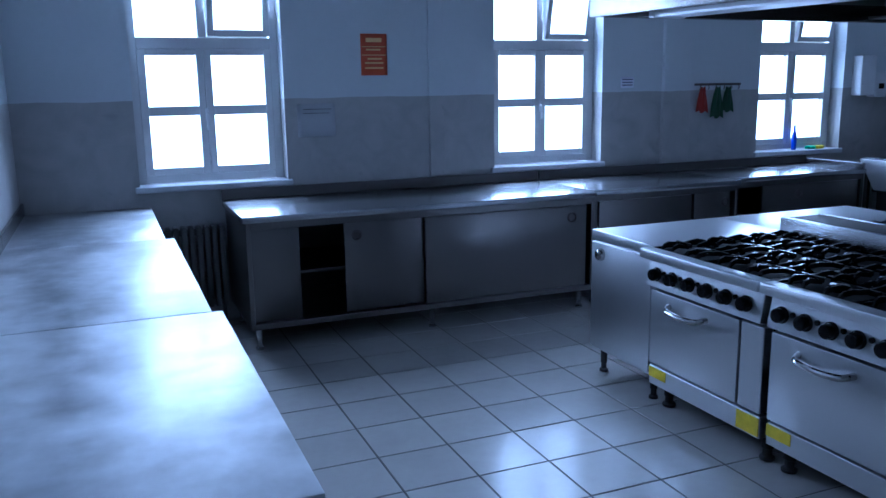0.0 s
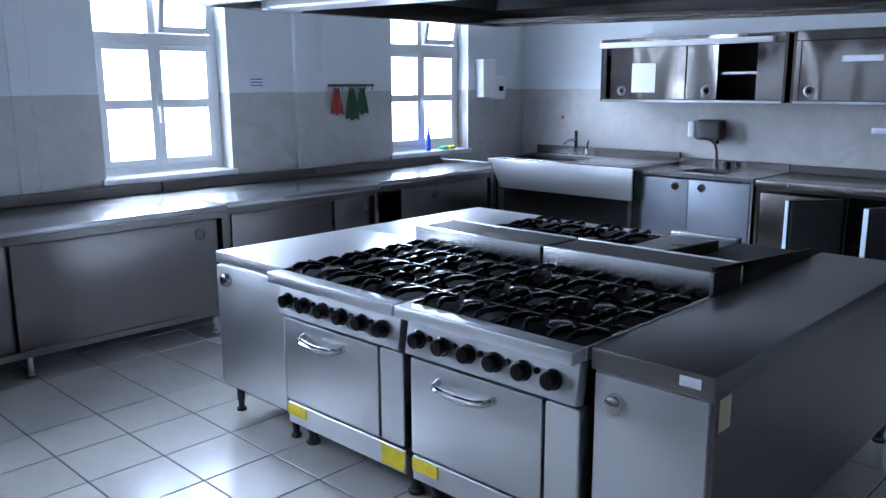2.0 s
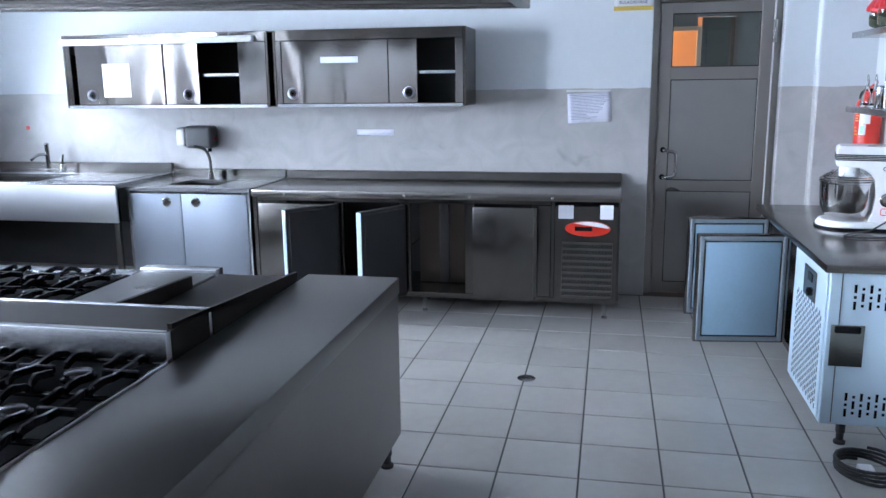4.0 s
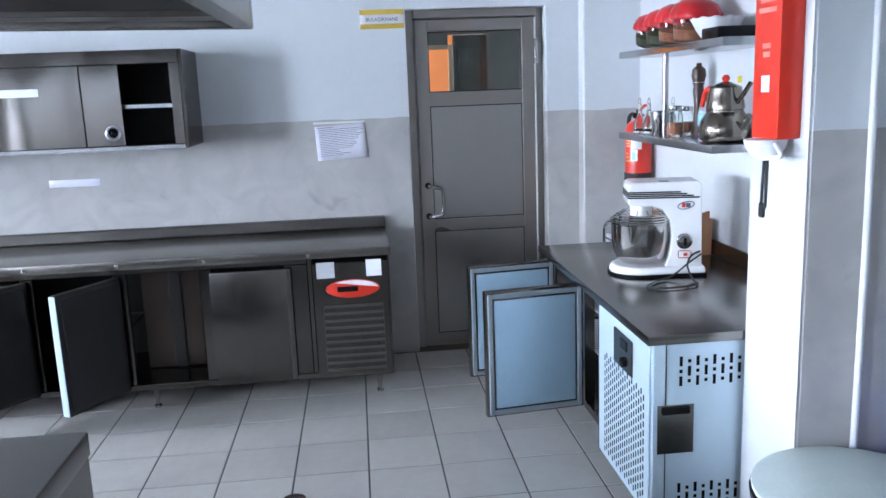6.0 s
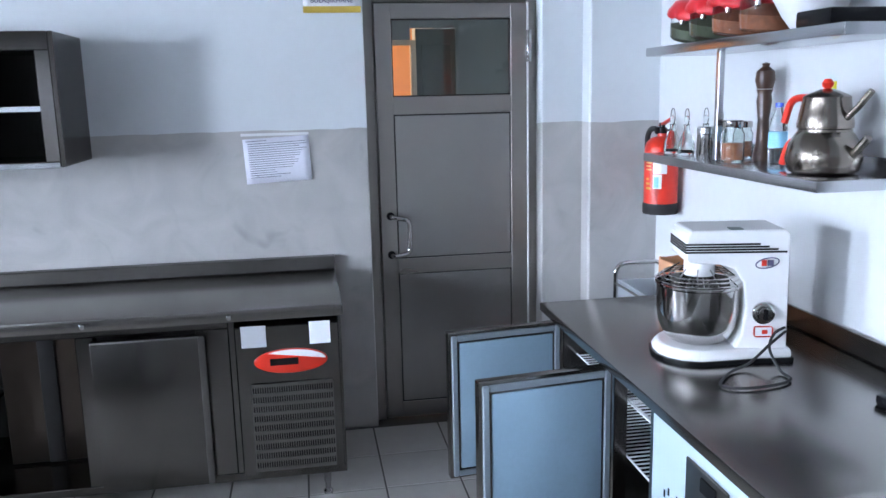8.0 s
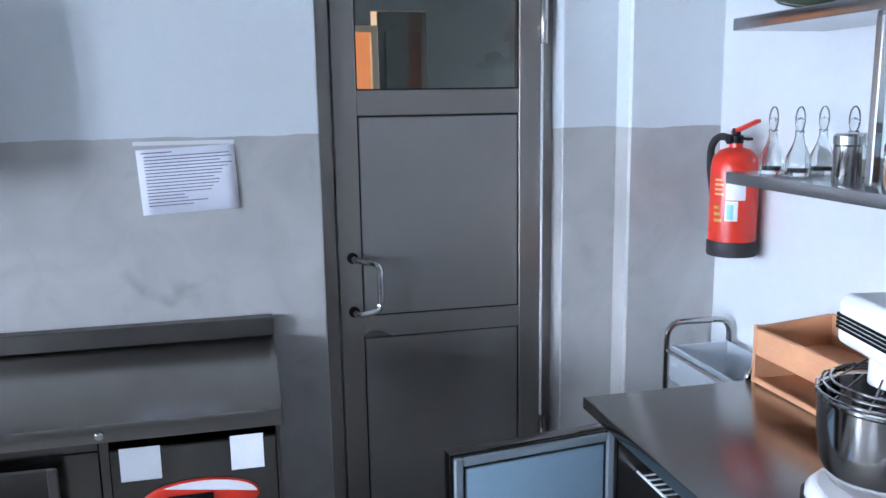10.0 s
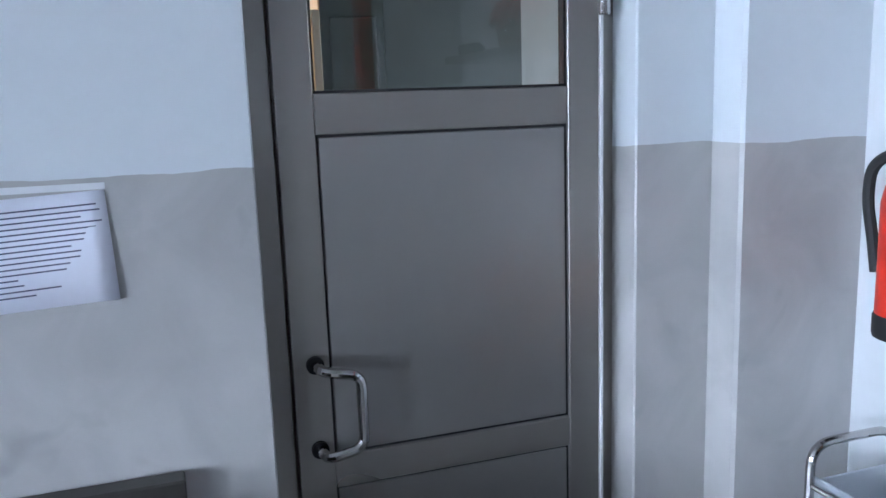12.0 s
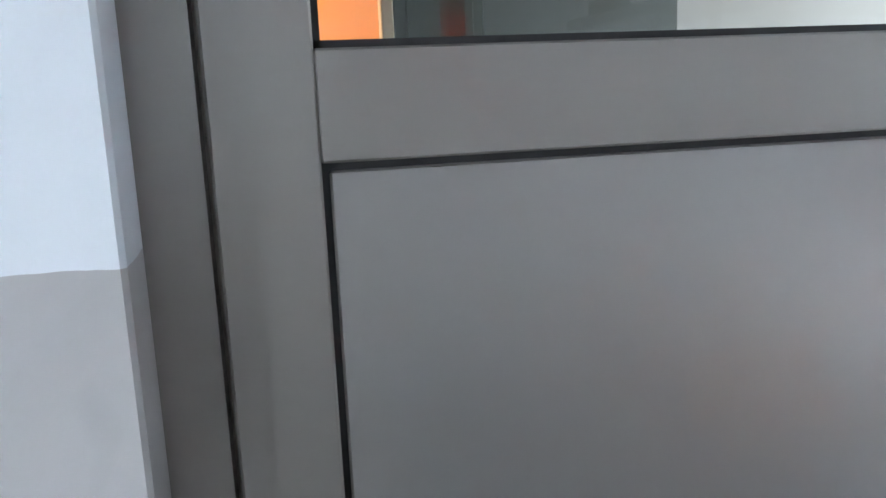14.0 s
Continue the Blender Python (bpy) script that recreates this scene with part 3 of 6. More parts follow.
def hob(ob, x0, x1, y0, y1):
    """Black sunken hob with six burners and pan supports."""
    part("hob_pan", boxed(x0, x1, y0 + 0.012, y1 - 0.012, TOP - 0.05, TOP - 0.012, 0.004), PAN, ob, "black enamelled hob top")
    nx, ny = 3, 2
    for i in range(nx):
        for j in range(ny):
            x = x0 + (x1 - x0) * (i + 0.5) / nx
            y = y0 + (y1 - y0) * (j + 0.5) / ny
            shared("pan_support", GRATE, ob, (x, y, TOP - 0.012))
            shared("burner", BURNER, ob, (x, y, TOP - 0.012))


def stove(y0, y1):
    """A six-burner steel range with an oven below, front to the west."""
    X0, X1 = 3.10, 3.985
    ob = thing("gas_range", ((X0 + X1) / 2, (y0 + y1) / 2, 0), "steel six-burner gas range with oven and black knobs", "stove", "gas ranges of the island")
    # black body gives the gaps between front panels their shade
    part("body", boxed(3.225, X1, y0 + 0.008, y1 - 0.008, 0.13, TOP - 0.05, 0.003), PAN, ob, "body blackened as the shade in the panel gaps")
    nose = bmesh.new()
    box(nose, X0, 3.175, y0 + 0.004, y1 - 0.004, TOP - 0.045, TOP + 0.002, 0.008, None, 2)
    part("front_edge", nose, STOVE, ob, "bright folded front edge")
    for a, b in ((y0 + 0.004, y0 + 0.014), (y1 - 0.014, y1 - 0.004)):
        part("side_edge", boxed(3.175, X1, a, b, TOP - 0.045, TOP, 0.002), STOVE, ob)
    hob(ob, 3.18, X1 - 0.005, y0 + 0.006, y1 - 0.006)
    tiltm = Matrix.Translation((3.16, 0, 0.70)) @ pose(0, 0, 0, 0, 9, 0) @ Matrix.Translation((-3.16, 0, -0.70))
    part("control_panel", box(bmesh.new(), 3.15, 3.20, y0 + 0.016, y1 - 0.016, 0.632, 0.772, 0.003, tiltm), STOVE, ob)
    for k in range(6):
        y = y1 - 0.085 - k * (y1 - y0 - 0.19) / 5
        shared("knob", KNOB, ob, (3.148 + (0 if k % 2 else 0.002), y, 0.70))
        if k < 5:
            part("ignition_button", turned([(0.011, 0), (0.011, -0.010), (0.008, -0.013)], (3.147, y - (y1 - y0 - 0.19) / 10, 0.715), 12, "x"), BLACK, ob)
    ys = y0 + 0.155
    d = part("oven_door", boxed(3.165, 3.222, ys + 0.005, y1 - 0.02, 0.236, 0.612, 0.006, 2), STOVE, ob)
    ym = (ys + y1) / 2 + 0.02
    hb = tube(bmesh.new(), bent([(3.168, ym + 0.13, 0.555), (3.118, ym + 0.115, 0.545), (3.112, ym, 0.538), (3.118, ym - 0.115, 0.545), (3.168, ym - 0.13, 0.555)], 0.035), 0.014)
    part("handle", hb, CHROME, d, "thick bowed chrome oven handle")
    part("side_panel", boxed(3.168, 3.222, y0 + 0.02, ys - 0.005, 0.236, 0.612, 0.004), STOVE, ob)
    part("kick_plate", boxed(3.172, 3.222, y0 + 0.018, y1 - 0.018, 0.125, 0.222, 0.003), STOVE, ob)
    part("sticker", boxed(3.168, 3.173, y1 - 0.15, y1 - 0.02, 0.165, 0.215, 0), YELLOW, ob, "yellow warning sticker")
    part("sticker", boxed(3.168, 3.173, y0 + 0.02, y0 + 0.15, 0.135, 0.215, 0), YELLOW, ob, "yellow warning sticker")
    for x in (3.27, X1 - 0.06):
        for y in (y0 + 0.06, y1 - 0.06):
            foot(ob, x, y, 0.13, 0.026)
    part("splash_back", boxed(X1, X1 + 0.03, y0 + 0.006, y1 - 0.006, TOP - 0.1, FLUE, 0.005, 2), STEEL_H, ob)
    part("flue_top", boxed(X1 + 0.03, 4.25, y0 + 0.008, y1 - 0.008, TOP - 0.1, FLUE - 0.006, 0.003), SOOT, ob, "dark stained top of the flue")
    part("rear_edge", boxed(4.25, 4.268, y0 + 0.006, y1 - 0.006, TOP - 0.1, FLUE, 0.004, 2), STEEL_H, ob, "bright folded rear edge")
    return ob


neutral_unit(3.20, 4.06, 3.56, 4.12, "plain steel work unit with a small door", -1)
neutral_unit(4.065, 5.10, 3.56, 4.12, "plain steel work unit with a bright top", 1)
stove(2.765, 3.555)
stove(1.975, 2.76)


PALE_TAG = mat("faded_cream_label", (0.62, 0.55, 0.36), 0.6, vary=0.1, scale=20)


def end_unit():
    """The long plain unit that closes the island."""
    x0, x1, y0, y1 = 3.20, 5.10, 1.58, 1.972
    ob = thing("end_unit", ((x0 + x1) / 2, (y0 + y1) / 2, 0), "long steel end unit with a plain side panel", "work unit", "cooking island units")
    # darker top and side, brighter west door: the fall of light in colours
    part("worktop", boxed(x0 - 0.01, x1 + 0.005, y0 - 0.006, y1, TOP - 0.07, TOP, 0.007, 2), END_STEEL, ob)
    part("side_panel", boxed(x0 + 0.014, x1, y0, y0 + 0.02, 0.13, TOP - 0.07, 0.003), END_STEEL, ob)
    part("body", boxed(x0 + 0.014, x1, y0 + 0.02, y1 - 0.003, 0.13, TOP - 0.07, 0.002), STOVE, ob)
    d = part("door", boxed(x0 - 0.006, x0 + 0.014, y0 + 0.012, y1 - 0.014, 0.15, TOP - 0.078, 0.004, 2), STOVE, ob)
    part("handle", turned([(0.034, 0.0), (0.034, -0.012), (0.028, -0.026), (0.012, -0.032), (0.001, -0.033)], (x0 - 0.006, y1 - 0.09, 0.66), 20, "x"), CHROME, d, "round chrome finger pull")
    part("sticker", boxed(x0 - 0.0125, x0 - 0.0105, y0 + 0.035, y0 + 0.10, TOP - 0.045, TOP - 0.015, 0), SILLM, ob, "small pale maker's plate")
    part("sticker", boxed(x0 + 0.035, x0 + 0.105, y0 - 0.0022, y0 - 0.0002, TOP - 0.175, TOP - 0.078, 0), PALE_TAG, ob, "faded cream label")
    for x in (x0 + 0.07, x1 - 0.06):
        for y in (y0 + 0.05, y1 - 0.05):
            foot(ob, x, y, 0.13, 0.022)


end_unit()


def back_range():
    """The units on the far side of the island: a range, then a griddle with dark guards."""
    y0, y1, x0, x1 = 2.72, 3.555, 4.272, 5.06
    ob = thing("gas_range", ((x0 + x1) / 2, (y0 + y1) / 2, 0), "steel gas range with black pan supports, seen from behind", "stove", "gas ranges of the island")
    part("body", boxed(x0, x1, y0 + 0.005, y1 - 0.005, 0.13, TOP - 0.05, 0.003), STEEL, ob)
    hob(ob, x0 + 0.02, x1 - 0.08, y0 + 0.006, y1 - 0.006)
    part("front_edge", boxed(x1 - 0.08, x1, y0 + 0.005, y1 - 0.005, TOP - 0.045, TOP + 0.002, 0.008, 2), STEEL_H, ob)
    for x in (x0 + 0.06, x1 - 0.06):
        for y in (y0 + 0.06, y1 - 0.06):
            foot(ob, x, y, 0.13, 0.026)
    y0, y1 = 1.976, 2.715
    ob = thing("griddle", ((x0 + x1) / 2, (y0 + y1) / 2, 0), "steel griddle with a black plate and sloping guards", "griddle")
    part("body", boxed(x0, x1, y0 + 0.004, y1 - 0.005, 0.13, TOP - 0.03, 0.003), STEEL, ob)
    part("plate", boxed(x0 + 0.02, x1 - 0.07, y0 + 0.36, y1 - 0.03, TOP - 0.03, TOP + 0.012, 0.004), GRIDDLE, ob, "worn dark griddle plate")
    part("rim", boxed(x1 - 0.069, x1, y0 + 0.36, y1 - 0.03, TOP - 0.03, TOP + 0.03, 0.005, 2), STEEL_H, ob, "bright front rim")
    part("plate", boxed(x0 + 0.02, x1 - 0.07, y0 + 0.03, y0 + 0.335, TOP - 0.03, TOP + 0.016, 0.004), SOOT, ob, "black griddle plate")
    for ya, yb, xa, xb, za, zb in ((y0 + 0.004, y0 + 0.018, 4.02, x1 - 0.06, 0.925, 0.852), (y0 + 0.34, y0 + 0.355, x0 + 0.01, x1 - 0.3, 0.905, 0.88)):
        g = bmesh.new()
        loop = [(xa, TOP - 0.028 if xa > 4.1 else FLUE - 0.001)] + ([] if xa > 4.1 else [(x0 - 0.002, FLUE - 0.001), (x0 - 0.002, TOP - 0.028)]) + [(xb, TOP - 0.028), (xb, zb), (xa, za)]
        one = [g.verts.new((x, ya, z)) for x, z in loop]
        two = [g.verts.new((x, yb, z)) for x, z in loop]
        g.faces.new(one), g.faces.new(two[::-1])
        for i in range(len(loop)):
            g.faces.new((one[i], two[i], two[(i + 1) % len(loop)], one[(i + 1) % len(loop)]))
        part("guard", g, SOOT, ob, "soot-dark sloping side guard")
    for x in (x0 + 0.06, x1 - 0.06):
        for y in (y0 + 0.06, y1 - 0.06):
            foot(ob, x, y, 0.13, 0.026)


back_range()


def hood():
    """The big steel extraction canopy over the island, hung a little out of level."""
    ob = thing("extraction_hood", (4.2, 2.6, 1.92), "large dark steel extraction hood hung over the cooking island", "extractor hood")
    shear = Matrix(((1, 0, 0, 0), (0, 1, 0, 0), (0, 0.021, 1, 1.95 - 0.021 * 4.0), (0, 0, 0, 1)))
    x0, x1, y0, y1 = 3.15, 5.28, 1.06, 4.12
    for q in ((x0, x0 + 0.05, y0, y1), (x1 - 0.05, x1, y0, y1), (x0 + 0.05, x1 - 0.05, y0, y0 + 0.05), (x0 + 0.05, x1 - 0.05, y1 - 0.05, y1)):
        part("gutter", box(bmesh.new(), q[0], q[1], q[2], q[3], 0, 0.10, 0.004, shear), STEEL_DULL, ob)
    can = bmesh.new()
    lo = [(x0, y0), (x1, y0), (x1, y1), (x0, y1)]
    hi = [(x0 + 0.45, y0 + 0.5), (x1 - 0.45, y0 + 0.5), (x1 - 0.45, y1 - 0.5), (x0 + 0.45, y1 - 0.5)]
    vs = [[can.verts.new(shear @ Vector((x, y, z))) for x, y in c] for c, z in ((lo, 0.10), (hi, 0.62))]
    for k in range(4):
        can.faces.new((vs[0][k], vs[0][(k + 1) % 4], vs[1][(k + 1) % 4], vs[1][k]))
    can.faces.new(vs[1])
    # underside shade is in the colour: darker steel than the gutters
    skin = part("canopy", can, STEEL_DARK, ob, "shadowed dark inside of the canopy")
    sol = skin.modifiers.new("thickness", "SOLIDIFY")
    sol.thickness, sol.offset = 0.012, 1
    for y in (1.8, 3.3):
        part("duct", boxed(3.95, 4.5, y - 0.2, y + 0.2, 2.5, CEIL, 0.004), STEEL_DULL, ob)
    lm = part("strip_light", box(bmesh.new(), 3.46, 3.66, 1.3, 4.02, 0.0, 0.13, 0.01, shear), WPLASTIC, ob, "long pale unlit strip light")
    for y in (1.32, 4.0):
        part("end_cap", box(bmesh.new(), 3.455, 3.665, y - 0.025, y + 0.025, -0.005, 0.136, 0.006, shear), WPLASTIC, lm)
    part("drip_rail", box(bmesh.new(), x1 - 0.18, x1 - 0.05, y0 + 0.05, y1 - 0.05, 0.02, 0.035, 0.002, shear), STEEL_DARK, ob)
    pipe = tube(bmesh.new(), [shear @ Vector((x1 + 0.02, y, 0.03)) for y in (y0 + 0.4, 2.0, 3.0, y1 - 0.6)], 0.008, 8)
    part("gas_pipe", pipe, STEEL_DARK, ob)


hood()

# ---------- west tables ----------
def plain_table(x0, x1, y0, y1, label):
    ob = thing("steel_table", ((x0 + x1) / 2, (y0 + y1) / 2, 0), label, "table", "tables along the side wall")
    part("tabletop", boxed(x0, x1, y0, y1, 0.80, 0.84, 0.006, 2), TABLE_TOP, ob)
    part("shelf", boxed(x0 + 0.03, x1 - 0.06, y0 + 0.03, y1 - 0.03, 0.20, 0.225, 0.003), STEEL_DULL, ob)
    for x in (x0 + 0.04, x1 - 0.08):
        for y in (y0 + 0.04, y1 - 0.04):
            part("leg", boxed(x - 0.02, x + 0.02, y - 0.02, y + 0.02, 0, 0.80, 0.003), STEEL_DULL, ob)
    part("upstand", boxed(x0 - 0.004, x0 + 0.014, y0, y1, 0.842, 0.92, 0.003), STEEL_DULL, ob)


plain_table(0.212, 1.07, 1.74, 3.19, "smeared steel table with a cloudy bright top")
plain_table(0.212, 1.035, 3.195, 4.79, "steel table with a smeared reflective top")
plain_table(0.212, 0.99, 4.795, 6.09, "steel table pushed into the room corner")


# ---------- north counters ----------
def knob_pull(parent, x, y, z, axis, s, metal=CHROME):
    part("handle", turned([(0.036, 0.0), (0.036, s * 0.006), (0.026, s * 0.01), (0.024, s * 0.004), (0.001, s * 0.003)], (x, y, z), 22, axis), metal, parent, "round inset pull")


def north_cabinet(x0, x1, y0, doors, label):
    """A steel counter cabinet with sliding doors."""
    y1 = 6.08
    ob = thing("counter_cabinet", ((x0 + x1) / 2, (y0 + y1) / 2, 0), label, "cabinet", "steel counters under the windows")
    part("worktop", boxed(x0 - 0.02, x1, y0 - 0.02, y1, 0.82, 0.86, 0.006, 2), STEEL_H, ob)
    part("upstand", boxed(x0 - 0.02, x1, y1 - 0.015, y1 + 0.02, 0.862, 0.935, 0.003), SHADED_STEEL, ob)
    pieces("side_panel", [(x0, x0 + 0.03, y0, y1, 0.15, 0.82), (x1 - 0.035, x1 - 0.005, y0, y1, 0.15, 0.82)], SHADED_STEEL, ob)
    part("bottom_panel", boxed(x0 + 0.03, x1 - 0.035, y0, y1, 0.15, 0.185, 0.002), SHADED_STEEL, ob)
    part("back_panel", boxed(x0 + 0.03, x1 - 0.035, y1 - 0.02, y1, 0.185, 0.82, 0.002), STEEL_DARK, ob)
    part("top_rail", boxed(x0 + 0.03, x1 - 0.035, y0, y0 + 0.05, 0.775, 0.82, 0.002), SHADED_STEEL, ob)
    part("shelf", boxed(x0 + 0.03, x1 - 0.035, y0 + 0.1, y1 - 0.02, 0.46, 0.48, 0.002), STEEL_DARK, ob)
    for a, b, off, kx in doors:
        d = part("sliding_door", boxed(a, b, y0 + 0.006 + off, y0 + 0.026 + off, 0.19, 0.772, 0.004, 2), SHADED_STEEL, ob)
        if kx:
            # pull in dark steel too, for the shade below the windows
            knob_pull(d, kx, y0 + 0.006 + off, 0.69, "y", -1, STEEL_DARK)
    for x in (x0 + 0.06, (x0 + x1) / 2, x1 - 0.07):
        for y in (y0 + 0.09, y1 - 0.09):
            foot(ob, x, y, 0.15, 0.02)


north_cabinet(1.47, 3.93, 5.22, [(1.505, 1.80, 0.03, 0), (2.09, 2.63, 0.03, 2.17), (2.63, 3.86, 0.0, 3.74)], "long steel counter cabinet with one door slid open")
north_cabinet(3.97, 5.30, 5.30, [(4.02, 4.85, 0.0, 0), (4.9, 5.25, 0.03, 5.2)], "steel counter cabinet with sliding doors")
north_cabinet(5.32, 6.78, 5.42, [(5.66, 6.72, 0.0, 6.05)], "steel counter cabinet ending beside the sink")
single("end_upstand", boxed(6.755, 6.785, 5.42, 6.06, 0.862, 0.91, 0.003), STEEL, "folded steel end strip on the counter", "trim")


def radiator():
    ob = thing("radiator", (1.25, 6.02, 0.12), "dark column radiator under the window", "radiator")
    for k in range(8):
        part("column", boxed(1.06 + k * 0.05, 1.095 + k * 0.05, 5.99, 6.09, 0.13, 0.70, 0.012, 2), OLD_IRON, ob)
    for z in (0.16, 0.66):
        part("header", boxed(1.05, 1.45, 6.02, 6.06, z - 0.02, z + 0.02, 0.004), OLD_IRON, ob)
    for x in (1.08, 1.42):
        part("bracket", boxed(x - 0.01, x + 0.01, 6.02, 6.06, 0, 0.14, 0), OLD_IRON, ob)


radiator()


# ---------- east side ----------
def tap(ob, x, y, z, tall=0.24):
    """A straight pillar tap with a short level spout and a lever beside it."""
    s = bmesh.new()
    lathe(s, [(0.028, 0), (0.028, 0.02), (0.019, 0.03), (0.019, tall - 0.02), (0.022, tall - 0.015), (0.022, tall), (0.0, tall + 0.006)], (x, y, z), 18)
    tube(s, bent([(x, y, z + tall * 0.62), (x - 0.12, y, z + tall * 0.66), (x - 0.2, y, z + tall * 0.5)], 0.05, 6), 0.012)
    t = part("tap", s, CHROME, ob, "tall chrome pillar tap")
    part("lever", tube(turned([(0.022, 0), (0.022, 0.05), (0.014, 0.07)], (x, y - 0.13, z), 14), [(x, y - 0.13, z + 0.065), (x - 0.02, y - 0.16, z + 0.15)], 0.008), CHROME, t)


def pot_sink():
    x0, x1, y0, y1 = 7.25, 8.06, 4.26, 5.88
    ob = thing("pot_sink", ((x0 + x1) / 2, (y0 + y1) / 2, 0), "large steel pot sink with a deep plain apron", "sink")
    top = bmesh.new()
    Z = 0.905
    # rim with a cut-out bowl and a drainer
    b0, b1 = 4.98, 5.78
    box(top, x0, x1, y0, b0, Z - 0.04, Z, 0.004)
    box(top, x0, x1, b1, y1, Z - 0.04, Z, 0.004)
    box(top, x0, x0 + 0.1, b0, b1, Z - 0.04, Z, 0.004)
    box(top, x1 - 0.18, x1, b0, b1, Z - 0.04, Z, 0.004)
    part("sink_top", top, STEEL_H, ob)
    bowl = bmesh.new()
    box(bowl, x0 + 0.085, x0 + 0.1, b0 - 0.015, b1 + 0.015, 0.60, Z - 0.03)
    box(bowl, x1 - 0.18, x1 - 0.165, b0 - 0.015, b1 + 0.015, 0.60, Z - 0.03)
    box(bowl, x0 + 0.1, x1 - 0.18, b0 - 0.015, b0, 0.60, Z - 0.03)
    box(bowl, x0 + 0.1, x1 - 0.18, b1, b1 + 0.015, 0.60, Z - 0.03)
    box(bowl, x0 + 0.085, x1 - 0.165, b0 - 0.015, b1 + 0.015, 0.585, 0.60)
    part("bowl", bowl, STEEL_DULL, ob)
    apron = boxed(x0 - 0.004, x0 + 0.02, y0 + 0.005, y1 - 0.005, 0.615, Z - 0.012, 0.01, 2)
    for v in apron.verts:
        if v.co.z < 0.7 and v.co.y > 5:
            v.co.y -= 0.16
    part("apron", apron, STOVE, ob, "bright plain steel apron")
    part("splash_back", boxed(x1 - 0.02, x1 + 0.03, y0, y1, Z + 0.001, Z + 0.075, 0.004), STEEL_DULL, ob)
    part("drainer", boxed(x0 + 0.14, x1 - 0.2, y0 + 0.06, b0 - 0.06, Z, Z + 0.006, 0.002), STEEL, ob, "ribbed draining board")
    for x in (x0 + 0.06, x1 - 0.06):
        for y in (y0 + 0.05, y1 - 0.05):
            part("leg", boxed(x - 0.02, x + 0.02, y - 0.02, y + 0.02, 0, 0.87, 0.003), STEEL_DULL, ob)
    # added sheet: near-black in place of the shade under the sink
    part("undersink_shade", boxed(x0 + 0.22, x0 + 0.235, y0 + 0.03, y1 - 0.03, 0.08, 0.60, 0.002), DARK_IN, ob, "dark sheet standing in for the shade under the sink")
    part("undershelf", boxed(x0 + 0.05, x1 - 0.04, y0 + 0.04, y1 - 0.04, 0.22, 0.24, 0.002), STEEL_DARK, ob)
    tap(ob, 7.95, 5.33, Z, 0.24)


pot_sink()


def basin_cabinet():
    x0, x1, y0, y1 = 7.36, 8.06, 3.265, 4.25
    ob = thing("basin_cabinet", ((x0 + x1) / 2, (y0 + y1) / 2, 0), "pale steel cabinet with a small hand basin in its top", "cabinet")
    Z = 0.875
    t = bmesh.new()
    b0, b1 = 3.58, 3.98
    box(t, x0 - 0.015, x1, y0, b0, Z - 0.035, Z, 0.004)
    box(t, x0 - 0.015, x1, b1, y1, Z - 0.035, Z, 0.004)
    box(t, x0 - 0.015, x0 + 0.12, b0, b1, Z - 0.035, Z, 0.004)
    box(t, x1 - 0.22, x1, b0, b1, Z - 0.035, Z, 0.004)
    part("worktop", t, STEEL_H, ob)
    bw = bmesh.new()
    box(bw, x0 + 0.105, x0 + 0.12, b0 - 0.012, b1 + 0.012, 0.68, Z - 0.03)
    box(bw, x1 - 0.22, x1 - 0.205, b0 - 0.012, b1 + 0.012, 0.68, Z - 0.03)
    box(bw, x0 + 0.12, x1 - 0.22, b0 - 0.012, b0, 0.68, Z - 0.03)
    box(bw, x0 + 0.12, x1 - 0.22, b1, b1 + 0.012, 0.68, Z - 0.03)
    box(bw, x0 + 0.105, x1 - 0.205, b0 - 0.012, b1 + 0.012, 0.668, 0.68)
    part("basin", bw, STEEL_DULL, ob)
    pieces("side_panel", [(x0, x1, y0 + 0.004, y0 + 0.024, 0.13, Z - 0.035), (x0, x1, y1 - 0.024, y1 - 0.004, 0.13, Z - 0.035)], STEEL, ob)
    part("bottom_panel", boxed(x0 + 0.02, x1, y0 + 0.024, y1 - 0.024, 0.13, 0.16), STEEL, ob)
    for a, b, ky in ((y0 + 0.028, (y0 + y1) / 2 + 0.05, 3.69), ((y0 + y1) / 2 + 0.054, y1 - 0.028, 3.925)):
        d = part("door", boxed(x0 - 0.004, x0 + 0.016, a, b, 0.15, Z - 0.05, 0.004, 2), SATIN, ob)
        knob_pull(d, x0 - 0.004, ky, 0.765, "x", -1)
    part("splash_back", boxed(x1 - 0.015, x1 + 0.03, y0, y1, Z + 0.001, Z + 0.06, 0.003), STEEL_DULL, ob)
    for x in (x0 + 0.06, x1 - 0.06):
        for y in (y0 + 0.06, y1 - 0.06):
            foot(ob, x, y, 0.135)
    sp = part("tap", tube(turned([(0.024, 0), (0.024, 0.03), (0.016, 0.04), (0.016, 0.055)], (7.95, 3.86, Z), 16), bent([(7.95, 3.86, Z + 0.05), (7.95, 3.865, Z + 0.17), (7.93, 3.90, Z + 0.245), (7.90, 3.97, Z + 0.25)], 0.05, 6), 0.012), STEEL_DARK, ob, "dark metal bent tap")
    part("lever", turned([(0.02, 0), (0.022, 0.01), (0.022, 0.05), (0.012, 0.06), (0, 0.061)], (7.95, 3.75, Z + 0.001), 16), BLACK, sp, "black turning knob")


basin_cabinet()


